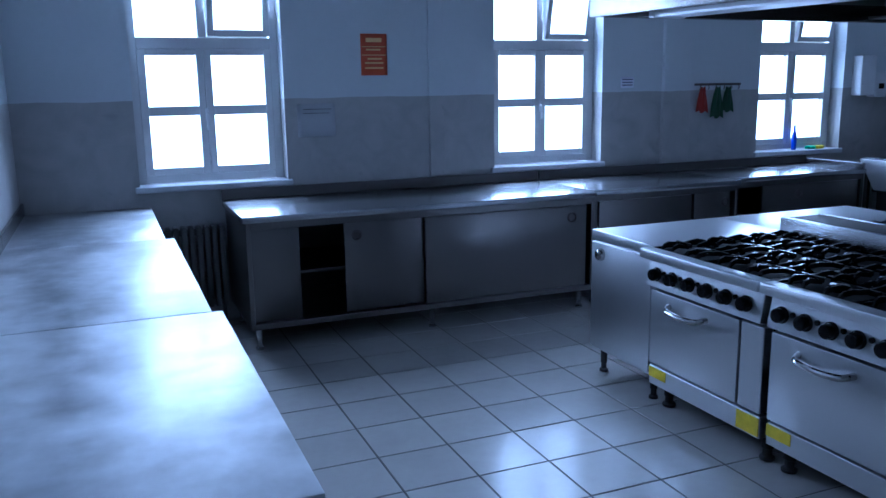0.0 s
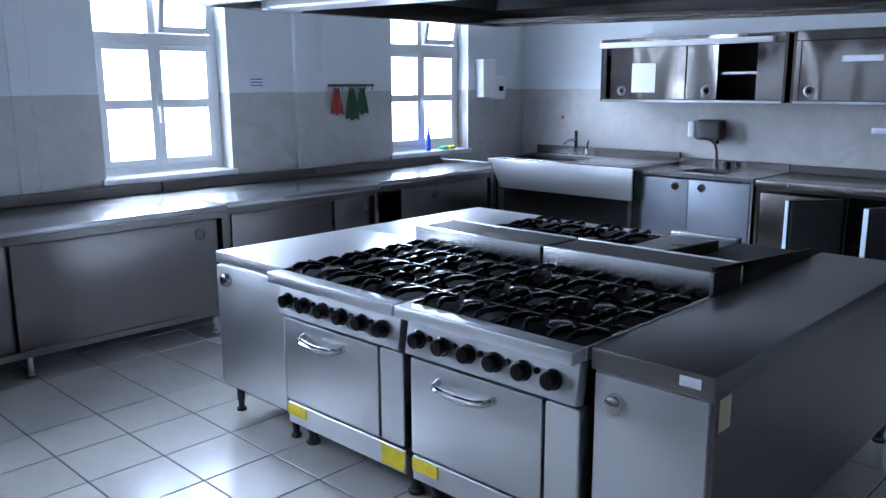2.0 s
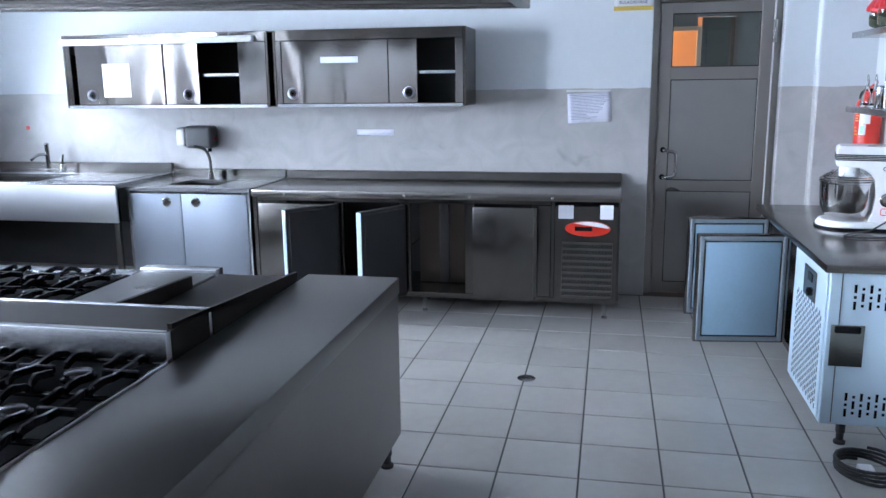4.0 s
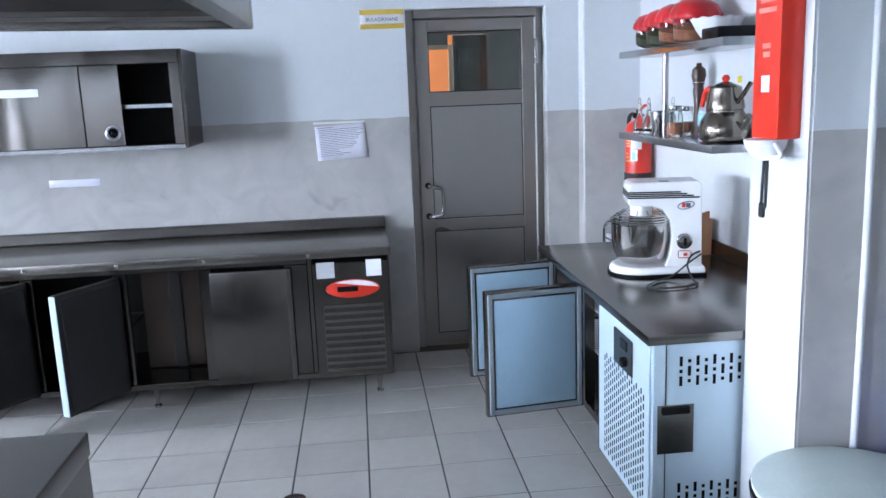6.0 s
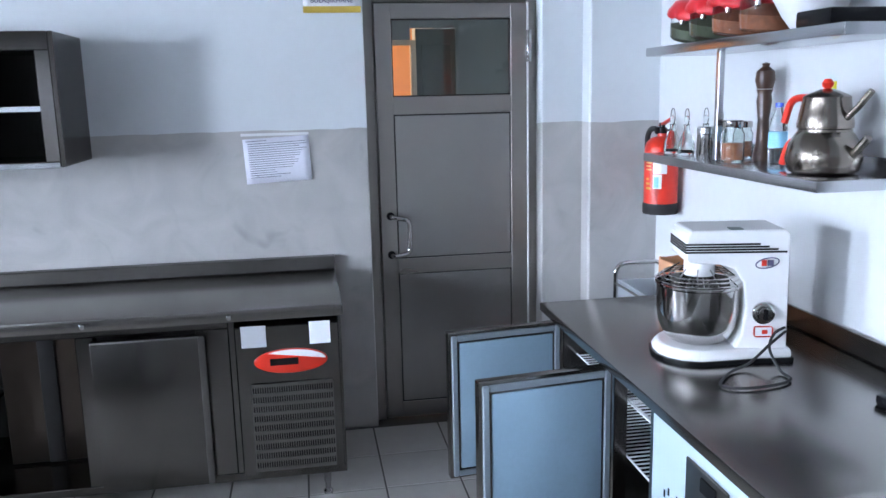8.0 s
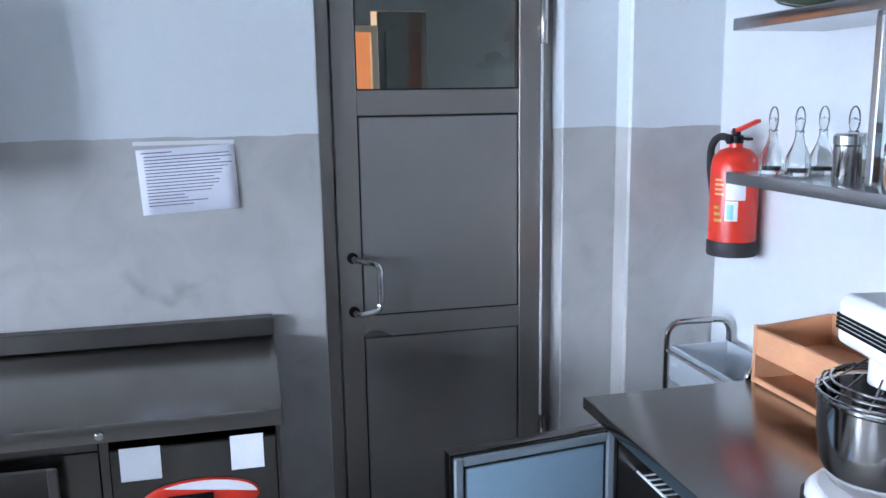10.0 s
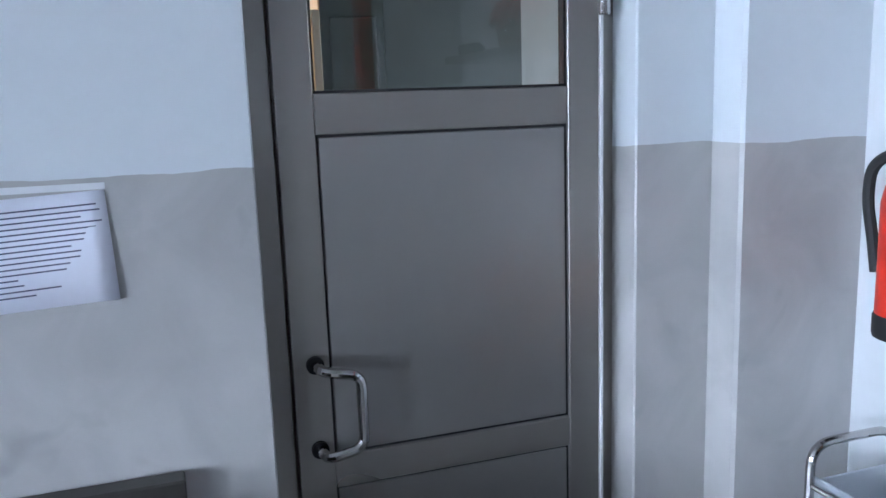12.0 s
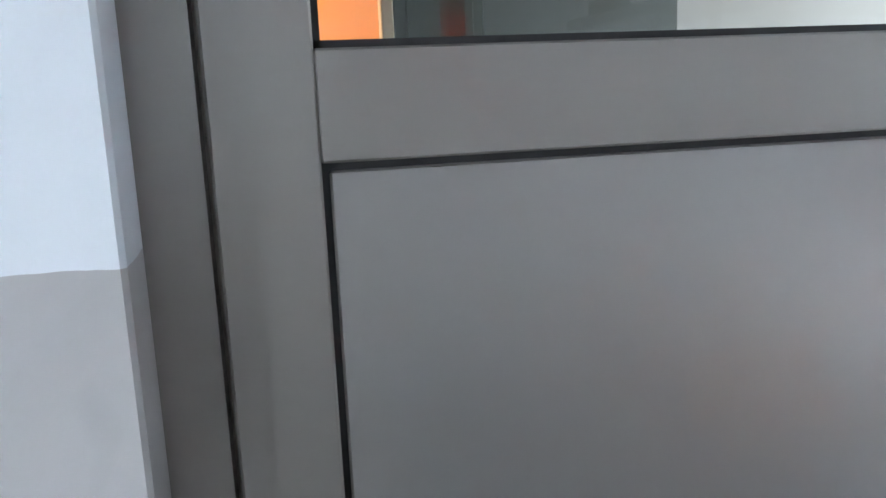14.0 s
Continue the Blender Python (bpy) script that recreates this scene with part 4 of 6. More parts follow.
def louvres(ob, x, y0, y1, z0, z1, name="vent_grille"):
    """A perforated vent: rows of short upright slots proud of a dark backing."""
    part("grille_backing", boxed(x - 0.002, x + 0.003, y0, y1, z0, z1, 0), BLACK, ob)
    g = bmesh.new()
    rows, cols = 9, 34
    h = (z1 - z0) / rows
    for r in range(rows + 1):
        z = z0 + r * h
        box(g, x - 0.008, x - 0.002, y0, y1, z - 0.007, z + 0.007)
    for c in range(cols + 1):
        y = y0 + (y1 - y0) * c / cols
        box(g, x - 0.006, x - 0.002, y - 0.0022, y + 0.0022, z0, z1)
    stuff(part(name, g, LOUVRE, ob))


def cold_counter():
    """The refrigerated counter: motor housing, one shut door, open bays and two doors standing open."""
    x0, x1, y0, y1 = 7.38, 8.06, 0.655, 3.255
    Z = 0.865
    ob = thing("cold_counter", ((x0 + x1) / 2, (y0 + y1) / 2, 0), "steel refrigerated counter with two doors open and empty bays", "fridge counter")
    part("worktop", boxed(x0 - 0.025, x1, y0 - 0.01, y1, Z - 0.05, Z, 0.006, 2), STEEL_DULL, ob)
    part("upstand", boxed(x1 - 0.02, x1 + 0.035, y0 - 0.01, y1, Z + 0.001, Z + 0.066, 0.004), STEEL_DARK, ob)
    bays = [(1.24, 1.625), (1.70, 2.085), (2.16, 2.57)]
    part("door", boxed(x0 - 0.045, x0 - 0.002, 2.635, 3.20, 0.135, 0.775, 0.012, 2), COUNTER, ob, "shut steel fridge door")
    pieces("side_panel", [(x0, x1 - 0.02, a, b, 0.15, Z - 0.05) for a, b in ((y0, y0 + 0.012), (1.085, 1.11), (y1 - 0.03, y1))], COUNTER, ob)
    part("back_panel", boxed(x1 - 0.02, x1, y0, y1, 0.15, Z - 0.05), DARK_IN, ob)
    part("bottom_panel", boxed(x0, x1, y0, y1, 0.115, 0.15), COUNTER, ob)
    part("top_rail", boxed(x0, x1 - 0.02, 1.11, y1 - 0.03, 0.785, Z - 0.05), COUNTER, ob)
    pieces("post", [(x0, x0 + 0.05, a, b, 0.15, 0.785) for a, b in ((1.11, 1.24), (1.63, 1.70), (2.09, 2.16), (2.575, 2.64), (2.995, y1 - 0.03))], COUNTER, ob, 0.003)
    # liner, inner panel and rail carry the bay's shade in their dark colours
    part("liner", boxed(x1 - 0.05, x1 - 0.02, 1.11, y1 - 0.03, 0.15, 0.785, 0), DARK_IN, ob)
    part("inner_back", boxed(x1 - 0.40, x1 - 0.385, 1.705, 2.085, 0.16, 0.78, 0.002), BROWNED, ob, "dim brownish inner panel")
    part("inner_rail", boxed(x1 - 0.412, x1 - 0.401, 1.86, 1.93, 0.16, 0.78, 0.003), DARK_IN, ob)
    for a, b in bays[2:]:
        sh = bmesh.new()
        for k in range(9):
            tube(sh, [(x0 + 0.08 + k * 0.065, a + 0.01, 0.42), (x0 + 0.08 + k * 0.065, b - 0.01, 0.42)], 0.003, 6)
        tube(sh, [(x0 + 0.07, a + 0.005, 0.415), (x1 - 0.06, a + 0.005, 0.415)], 0.005, 6)
        tube(sh, [(x0 + 0.07, b - 0.005, 0.415), (x1 - 0.06, b - 0.005, 0.415)], 0.005, 6)
        stuff(part("wire_shelf", sh, COUNTER, ob))
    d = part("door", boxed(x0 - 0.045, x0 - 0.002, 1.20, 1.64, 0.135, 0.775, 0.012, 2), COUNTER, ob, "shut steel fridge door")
    part("door_grip", boxed(x0 - 0.05, x0 - 0.04, 1.20, 1.225, 0.14, 0.77, 0.003), STEEL_DARK, d)
    for hy, ang in ((2.13, 120), (2.61, 130)):
        m = Matrix.Translation((x0 - 0.01, hy, 0)) @ pose(0, 0, 0, 0, 0, -ang) @ Matrix.Translation((0, 0, 0))
        w = 0.42
        leaf = box(bmesh.new(), -0.022, 0.022, -w, 0, 0.135, 0.775, 0.01, m, 2)
        dd = part("door", leaf, DARK_IN, ob, "dark fridge door standing open")
        part("seal", box(bmesh.new(), 0.022, 0.032, -w + 0.02, -0.02, 0.155, 0.755, 0.003, m), RUBBER, dd)
        part("edge_strip", box(bmesh.new(), -0.024, 0.02, -w - 0.006, -w - 0.0005, 0.14, 0.77, 0.002, m), FRIDGE, dd)
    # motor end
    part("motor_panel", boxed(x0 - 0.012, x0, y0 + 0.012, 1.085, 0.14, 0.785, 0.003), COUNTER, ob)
    louvres(ob, x0 - 0.014, 0.70, 1.03, 0.165, 0.535)
    part("note", boxed(x0 - 0.0145, x0 - 0.0125, 0.70, 0.785, 0.70, 0.795, 0), PAPER, ob, "small white paper note")
    part("note", boxed(x0 - 0.0145, x0 - 0.0125, 0.96, 1.06, 0.70, 0.79, 0), SLEEVE, ob, "small pale paper note")
    bg = turned([(0.1, 0), (0.1, -0.006), (0.097, -0.008)], (0, 0, 0), 36, "x")
    bmesh.ops.transform(bg, matrix=Matrix.Translation((x0 - 0.012, 0.865, 0.635)) @ Matrix.Diagonal((1, 1.5, 0.52, 1)), verts=bg.verts)
    part("badge", bg, RED, ob, "oval red and white control badge")
    half = bmesh.new()
    n = 26
    pts = [(0.143 * math.cos(0.08 + 2.2 * k / n), 0.048 * math.sin(0.08 + 2.2 * k / n)) for k in range(n + 1)]
    fr = [half.verts.new((x0 - 0.0215, 0.865 - px, 0.635 + pz)) for px, pz in pts]
    bk = [half.verts.new((x0 - 0.0195, 0.865 - px, 0.635 + pz)) for px, pz in pts]
    half.faces.new(fr), half.faces.new(bk[::-1])
    for k in range(n + 1):
        half.faces.new((fr[k], fr[(k + 1) % (n + 1)], bk[(k + 1) % (n + 1)], bk[k]))
    part("badge_half", half, WPLASTIC, ob, "white upper half of the badge")
    part("controller", boxed(x0 - 0.027, x0 - 0.0218, 0.835, 0.95, 0.62, 0.65, 0.002), BLACK, ob, "small black controller")
    for y in (1.1, 1.66, 2.12, 2.6, 3.0):
        part("lamp_button", turned([(0.011, 0), (0.011, -0.006), (0.006, -0.009)], (x0 - 0.025, y, Z - 0.028), 14, "x"), CHROME, ob)
    for y in (0.74, 2.0, 3.15):
        for x in (x0 + 0.05, x1 - 0.08):
            foot(ob, x, y, 0.145, 0.016)


cold_counter()


STEEL_DOOR = warped(mat("polished_steel", (0.225, 0.207, 0.196), 0.13, 1.0, 0.04, 1.4, 60, 0.0, (1, 1, 4), 0.03), 3.0, 0.05, (1, 1, 0.25))


def wall_cupboard(y0, y1, label, doors, post, papers):
    """A steel wall cupboard with sliding doors; the bays left open show dark shelves."""
    x0, x1, z0, z1 = 7.66, 8.095, 1.44, 1.985
    ob = thing("wall_cupboard", ((x0 + x1) / 2, (y0 + y1) / 2, z0), label, "wall cupboard", "steel wall cupboards")
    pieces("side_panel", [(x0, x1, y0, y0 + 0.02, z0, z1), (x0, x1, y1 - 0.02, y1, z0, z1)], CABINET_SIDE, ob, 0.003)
    part("bottom_panel", boxed(x0, x1, y0 + 0.02, y1 - 0.02, z0, z0 + 0.022), STEEL_DULL, ob)
    part("top_panel", boxed(x0, x1, y0 + 0.02, y1 - 0.02, z1 - 0.075, z1), STEEL_DOOR, ob)
    pieces("post", [(x0, x0 + 0.02, y0 + 0.02, y0 + post, z0 + 0.022, z1 - 0.075), (x0, x0 + 0.02, y1 - 0.06, y1 - 0.02, z0 + 0.022, z1 - 0.075)], STEEL_DOOR, ob)
    # near-black back: shade of the open bays put into the colour
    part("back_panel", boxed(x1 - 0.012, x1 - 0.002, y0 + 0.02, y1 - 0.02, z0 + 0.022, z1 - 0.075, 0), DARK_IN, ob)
    part("shelf", boxed(x0 + 0.07, x1 - 0.012, y0 + 0.02, y1 - 0.02, 1.665, 1.69, 0.002), STEEL_H, ob)
    part("track", boxed(x0 - 0.008, x0 + 0.05, y0 + 0.02, y1 - 0.02, z0 - 0.004, z0 + 0.02, 0.002), STEEL_H, ob, "bright lower door track")
    for a, b, off, ky in doors:
        d = part("sliding_door", boxed(x0 + 0.008 + off, x0 + 0.02 + off, a, b, z0 + 0.022, z1 - 0.076, 0.003), STEEL_DOOR, ob)
        part("handle", turned([(0.042, 0.0), (0.042, -0.006), (0.034, -0.011), (0.026, 0.0), (0.001, 0.002)], (x0 + 0.008 + off, ky, z0 + 0.095), 26, "x"), STOVE, d, "round chrome inset pull")
        part("pull_core", turned([(0.009, 0), (0.009, -0.007), (0.006, -0.009)], (x0 + 0.006 + off, ky, z0 + 0.095), 14, "x"), BLACK, d)
    for a, b, z, w in papers:
        part("label", boxed(x0 + 0.0065, x0 + 0.0078, a, b, z, z + w, 0), PAPER, ob, "white paper label")


wall_cupboard(3.20, 4.88, "steel wall cupboard with sliding doors pushed half open", [(4.05, 4.78, 0.0, 4.66), (3.77, 4.05, 0.014, 3.86)], 0.235, [(4.33, 4.56, 1.52, 0.25)])
wall_cupboard(1.735, 3.16, "steel wall cupboard with its end bay open", [(2.30, 3.10, 0.0, 3.02), (2.09, 2.36, 0.014, 2.15)], 0.075, [(2.52, 2.80, 1.75, 0.042)])
single("cupboard_light", boxed(7.612, 7.6595, 3.30, 4.87, 1.908, 1.955, 0.01, 2), WPLASTIC, "long white unlit strip light on the cupboard", "strip light", (7.64, 4.1, 1.908))

# ---------- things on the walls ----------
def wall_sheet(name, m, w, h, lines, label, category="paper", material=None, ink=None, curl=0.012):
    """A thin sheet with printed bars, at the pose m (x right, y up, z towards the room)."""
    ob = thing(name, m.translation, label, category)
    g = bmesh.new()
    n = 8
    rows = []
    for j in range(2):
        rows.append([g.verts.new(m @ Vector((-w / 2 + w * i / n, (j - 0.5) * h, 0.002 + (curl * (i / n) ** 3 if j == 0 else 0)))) for i in range(n + 1)])
    for i in range(n):
        g.faces.new((rows[0][i], rows[0][i + 1], rows[1][i + 1], rows[1][i]))
    s = part("sheet", g, material or PAPER, ob)
    sol = s.modifiers.new("thickness", "SOLIDIFY")
    sol.thickness, sol.offset = 0.0008, 1
    t = bmesh.new()
    for x0, x1, y, th in lines:
        box(t, -w / 2 + x0 * w, -w / 2 + x1 * w, h / 2 - y * h - th, h / 2 - y * h, 0.0035 + curl * ((x0 + x1) / 2) ** 3 * y, 0.0041 + curl * ((x0 + x1) / 2) ** 3 * y, 0, m)
    if lines:
        part("print", t, ink or INK, ob, "bars of small unreadable print")
    return ob


def facing(x, y, z, way):
    """A pose on a wall that faces west, south or north."""
    c = {"west": ((0, -1, 0), (0, 0, 1), (-1, 0, 0)), "south": ((1, 0, 0), (0, 0, 1), (0, -1, 0)), "north": ((-1, 0, 0), (0, 0, 1), (0, 1, 0))}[way]
    m = Matrix((c[0], c[1], c[2])).transposed().to_4x4()
    return Matrix.Translation((x, y, z)) @ m


rnd = random.Random(4)
lines = [(0.05, 0.36, 0.05, 0.003)] + [(0.07, 0.97 - 0.12 * rnd.random() - (0.5 * rnd.random() if k in (2, 7) or k > 10 else 0), 0.11 + k * 0.05, 0.0028) for k in range(16)]
wall_sheet("printed_notice", facing(8.10, 0.893, 1.407, "west") @ pose(0, 0, 0, 0, 0, 2.5), 0.312, 0.215, lines, "curling white printed notice taped to the wall")
single("notice_tape", box(bmesh.new(), 8.0975, 8.0992, 0.74, 1.06, 1.522, 1.535, 0), WPLASTIC, "yellowed strip of clear tape on the wall", "tape")
wall_sheet("white_label", facing(8.10, 2.53, 1.228, "west"), 0.30, 0.045, [], "blank white label stuck under the cupboard", "label", curl=0)
sg = wall_sheet("door_sign", facing(8.10, 0.60, 2.145, "west"), 0.27, 0.115, [(0, 1, 0.0, 0.03), (0, 1, 0.74, 0.03)], "white room sign with yellow bands by the door", "sign", WPLASTIC, OLD_YELLOW, curl=0)
letters("lettering", "BULAŞIKHANE", 0.03, INK, sg, facing(8.0955, 0.60, 2.143, "west"), "black capital letters")
red_lines = [(0.2, 0.8, 0.10, 0.03), (0.05, 0.95, 0.30, 0.006), (0.2, 0.75, 0.36, 0.012), (0.05, 0.95, 0.50, 0.006), (0.25, 0.8, 0.58, 0.012), (0.15, 0.85, 0.68, 0.012), (0.15, 0.85, 0.8, 0.012)]
REDPOST = mat("red_orange_poster", (0.52, 0.075, 0.022), 0.5, vary=0.1)
CREAM = mat("pale_print", (0.78, 0.50, 0.22), 0.6)
wall_sheet("red_poster", facing(2.60, NORTH, 1.845, "south"), 0.20, 0.295, red_lines, "small red warning poster with pale lettering", "poster", REDPOST, CREAM, curl=0)
wall_sheet("white_notice", facing(2.155, NORTH, 1.387, "south"), 0.275, 0.235, [(0.15, 0.9, 0.16, 0.004), (0.15, 0.85, 0.28, 0.004)], "faded notice in a clouded plastic sleeve", "paper", SLEEVE, OLD_IRON, curl=0.004)
wall_sheet("small_notice", facing(4.80, NORTH, 1.622, "south"), 0.13, 0.09, [(0.1, 0.9, 0.2, 0.008), (0.1, 0.9, 0.45, 0.008), (0.1, 0.9, 0.7, 0.008)], "small pale notice with faint print", "paper", curl=0)


def towel_dispenser():
    ob = thing("towel_dispenser", (7.5, NORTH - 0.1, 1.44), "white plastic paper towel dispenser", "dispenser")
    part("back_box", boxed(7.33, 7.52, NORTH - 0.115, NORTH - 0.001, 1.47, 1.84, 0.02, 3), WPLASTIC, ob)
    ob2 = thing("soap_dispenser", (7.6, NORTH - 0.1, 1.44), "small white soap dispenser with a dark window", "dispenser")
    b = part("body", boxed(7.535, 7.69, NORTH - 0.10, NORTH - 0.001, 1.45, 1.68, 0.018, 3), WPLASTIC, ob2)
    part("window", boxed(7.58, 7.65, NORTH - 0.104, NORTH - 0.099, 1.53, 1.58, 0.002), BLACK, b)


towel_dispenser()


def utensil_rack():
    ob = thing("hook_rail", (5.73, NORTH - 0.02, 1.58), "steel hook rail on the wall between the windows", "hook rail")
    part("rail", boxed(5.49, 5.99, NORTH - 0.018, NORTH - 0.001, 1.585, 1.605, 0.003), STEEL_DARK, ob)
    for k, x in enumerate((5.53, 5.62, 5.70, 5.79, 5.87, 5.95)):
        part("hook", tube(bmesh.new(), [(x, NORTH - 0.012, 1.598), (x, NORTH - 0.035, 1.59), (x, NORTH - 0.04, 1.565), (x, NORTH - 0.028, 1.552)], 0.004, 6), STEEL_DARK, ob)
    for x0, x1, z0, m, nm, lb in ((5.505, 5.62, 1.36, RED_CLOTH, "red_cloth", "red cloth hanging from the hook rail"), (5.66, 5.79, 1.31, GREEN, "green_cloth", "green cloth hanging from the hook rail"), (5.78, 5.90, 1.36, GREEN, "green_cloth", "green rubber glove hanging from the rail")):
        g = bmesh.new()
        n = 8
        rows = []
        for j in range(6):
            f = j / 5
            rows.append([g.verts.new(((x0 + x1) / 2 + (i / n - 0.5) * (x1 - x0) * (0.35 + 0.65 * f ** 0.5), NORTH - 0.03 + 0.012 * math.sin(i * 1.9 + j * 0.4), 1.565 - f * (1.565 - z0) + 0.012 * math.sin(i * 1.3))) for i in range(n + 1)])
        for a, b in zip(rows, rows[1:]):
            for i in range(n):
                g.faces.new((a[i], a[i + 1], b[i + 1], b[i]))
        c = single(nm, g, m, lb, "cloth", ((x0 + x1) / 2, NORTH - 0.03, z0))
        sol = c.modifiers.new("thickness", "SOLIDIFY")
        sol.thickness = 0.006


utensil_rack()
bt = thing("spray_bottle", (6.72, 6.17, SILL + 0.018), "slim dark blue bottle on the window sill", "bottle")
part("body", turned([(0.022, 0), (0.024, 0.01), (0.024, 0.14), (0.012, 0.17), (0.010, 0.23), (0.0, 0.232)], (6.72, 6.17, SILL + 0.018), 18), BLUEPL, bt)
for x, m, nm in ((6.92, GREENPL, "green sponge"), (7.02, YELLOW, "yellow sponge")):
    single("sponge", boxed(x - 0.045, x + 0.045, 6.13, 6.19, SILL + 0.018, SILL + 0.05, 0.01, 2), m, f"{nm} lying on the window sill", "sponge", (x, 6.16, SILL + 0.018))
ins = thing("water_heater", (8.0, 3.98, 1.10), "small dark and white water heater over the hand basin", "water heater")
part("body", boxed(7.965, 8.099, 3.85, 4.085, 1.105, 1.285, 0.035, 4), SMOKED, ins, "rounded dark grey housing")
part("end_cap", boxed(7.975, 8.099, 4.0855, 4.165, 1.12, 1.27, 0.03, 4), WPLASTIC, ins, "white rounded end cap")
part("indicator", turned([(0.016, 0), (0.016, -0.006), (0.010, -0.009)], (8.03, 3.8495, 1.18), 16, "y"), RED, ins, "small red dial")
part("outlet", turned([(0.014, -0.03), (0.016, -0.025), (0.016, 0.002)], (8.03, 3.90, 1.105), 14), BLACK, ins)
single("tap_marker", turned([(0.018, 0), (0.018, -0.005), (0.010, -0.007)], (8.099, 5.60, 1.265), 16, "x"), RED, "small red disc fixed on the wall over the sink", "marker", (8.099, 5.60, 1.265))


# ---------- fridge table in the niche ----------
def under_counter_fridge():
    x0, x1, y0, y1, Z = 5.56, 7.29, -0.985, -0.19, 0.83
    ob = thing("fridge_table", ((x0 + x1) / 2, (y0 + y1) / 2, 0), "two-door fridge table with a steel top and doors open", "fridge table")
    part("worktop", boxed(x0 - 0.012, x1 + 0.01, y0, y1 + 0.012, Z - 0.035, Z, 0.005, 2), STEEL_DULL, ob)
    part("upstand", boxed(x0, x1, y0 - 0.006, y0 + 0.012, Z + 0.001, Z + 0.075, 0.003), STEEL_DULL, ob)
    XM = 6.19  # the motor housing ends here
    pieces("carcass_panel", [(XM, XM + 0.03, y0 + 0.02, y1 - 0.01, 0.11, Z - 0.035), (x1 - 0.03, x1, y0 + 0.02, y1 - 0.08, 0.11, Z - 0.035), (XM + 0.03, x1 - 0.03, y0 + 0.02, y1 - 0.08, 0.11, 0.15), (XM + 0.03, x1 - 0.03, y0 + 0.02, y0 + 0.05, 0.15, Z - 0.035), (XM + 0.03, x1 - 0.03, y1 - 0.12, y1 - 0.08, Z - 0.075, Z - 0.035), (6.68, 6.74, y1 - 0.13, y1 - 0.08, 0.15, Z - 0.075)], STEEL_DULL, ob)
    part("liner", boxed(XM + 0.03, x1 - 0.03, y0 + 0.05, y0 + 0.06, 0.15, Z - 0.075, 0), STEEL_DARK, ob)
    for z in (0.40, 0.61):
        sh = bmesh.new()
        for k in range(34):
            x = XM + 0.04 + k * 0.03
            tube(sh, [(x, y0 + 0.08, z), (x, y1 - 0.14, z)], 0.003, 6)
        for y in (y0 + 0.08, -0.55, y1 - 0.14):
            tube(sh, [(XM + 0.035, y, z - 0.004), (x1 - 0.035, y, z - 0.004)], 0.004, 6)
        stuff(part("wire_shelf", sh, WPLASTIC, ob, "white coated wire shelf"))
    # motor housing with punched sides
    part("motor_housing", boxed(x0 + 0.004, XM, y0 + 0.02, y1 - 0.012, 0.11, Z - 0.036, 0.004), FRIDGE, ob, "pale steel motor housing")
    part("front_panel", boxed(x0 + 0.02, XM - 0.004, y1 - 0.011, y1 - 0.003, 0.125, Z - 0.045, 0.003), FRIDGE, ob)
    hol = bmesh.new()
    for k in range(19):
        for r in range(13):
            x, z = x0 + 0.07 + k * 0.026, 0.165 + r * 0.034 + (0.017 if k % 2 else 0)
            box(hol, x - 0.0045, x + 0.0045, y1 - 0.0032, y1 - 0.0018, z - 0.011, z + 0.011)
    stuff(part("front_perforation", hol, BLACK, ob, "rows of punched slots"))
    part("control_plate", boxed(5.745, 5.965, y1 - 0.0035, y1 + 0.004, 0.605, 0.75, 0.004), STEEL_DULL, ob, "grey control plate")
    part("control_knob", turned([(0.02, 0), (0.02, 0.012), (0.012, 0.016)], (5.84, y1 + 0.003, 0.64), 16, "y"), BLACK, ob)
    part("thermostat", boxed(5.80, 5.88, y1 + 0.003, y1 + 0.007, 0.69, 0.73, 0.002), BLACK, ob)
    side = bmesh.new()
    for zc in (0.69, 0.205):
        for k in range(12):
            y = y1 - 0.115 - k * 0.031
            for r in (-1, 0, 1):
                h = 0.018 if (k + r) % 2 else 0.006
                box(side, x0 + 0.0015, x0 + 0.0045, y - 0.0055, y + 0.0055, zc + r * 0.037 - h, zc + r * 0.037 + h)
    stuff(part("side_perforation", side, BLACK, ob, "punched ventilation slots"))
    part("corner_seam", boxed(x0 + 0.002, x0 + 0.0045, y1 - 0.062, y1 - 0.058, 0.12, Z - 0.038, 0), STEEL_DARK, ob, "dark folded seam")
    part("side_recess", boxed(x0 + 0.0012, x0 + 0.0046, y1 - 0.165, y1 - 0.03, 0.38, 0.565, 0), STEEL_DULL, ob, "grey recessed cover plate")
    part("side_recess_lid", boxed(x0 - 0.006, x0 + 0.003, y1 - 0.15, y1 - 0.045, 0.53, 0.56, 0.004), BLACK, ob)
    for hx in (6.672, 7.25):
        w = 0.50
        m = Matrix.Translation((hx, y1 - 0.07, 0)) @ pose(0, 0, 0, 0, 0, 7)
        dd = part("door", box(bmesh.new(), 0, 0.04, 0, w, 0.125, 0.755, 0.006, m, 2), STEEL_DULL, ob, "fridge door standing open")
        part("door_liner", box(bmesh.new(), -0.010, -0.001, 0.045, w - 0.045, 0.17, 0.71, 0.006, m, 2), LINER, dd, "pale blue-grey inner liner")
        sl = bmesh.new()
        for q in ((0.012, 0.036, 0.137, 0.743), (w - 0.036, w - 0.012, 0.137, 0.743), (0.036, w - 0.036, 0.137, 0.161), (0.036, w - 0.036, 0.719, 0.743)):
            box(sl, -0.013, -0.0005, q[0], q[1], q[2], q[3], 0.004, m)
        part("seal", sl, SEAL, dd, "grey magnetic door seal")
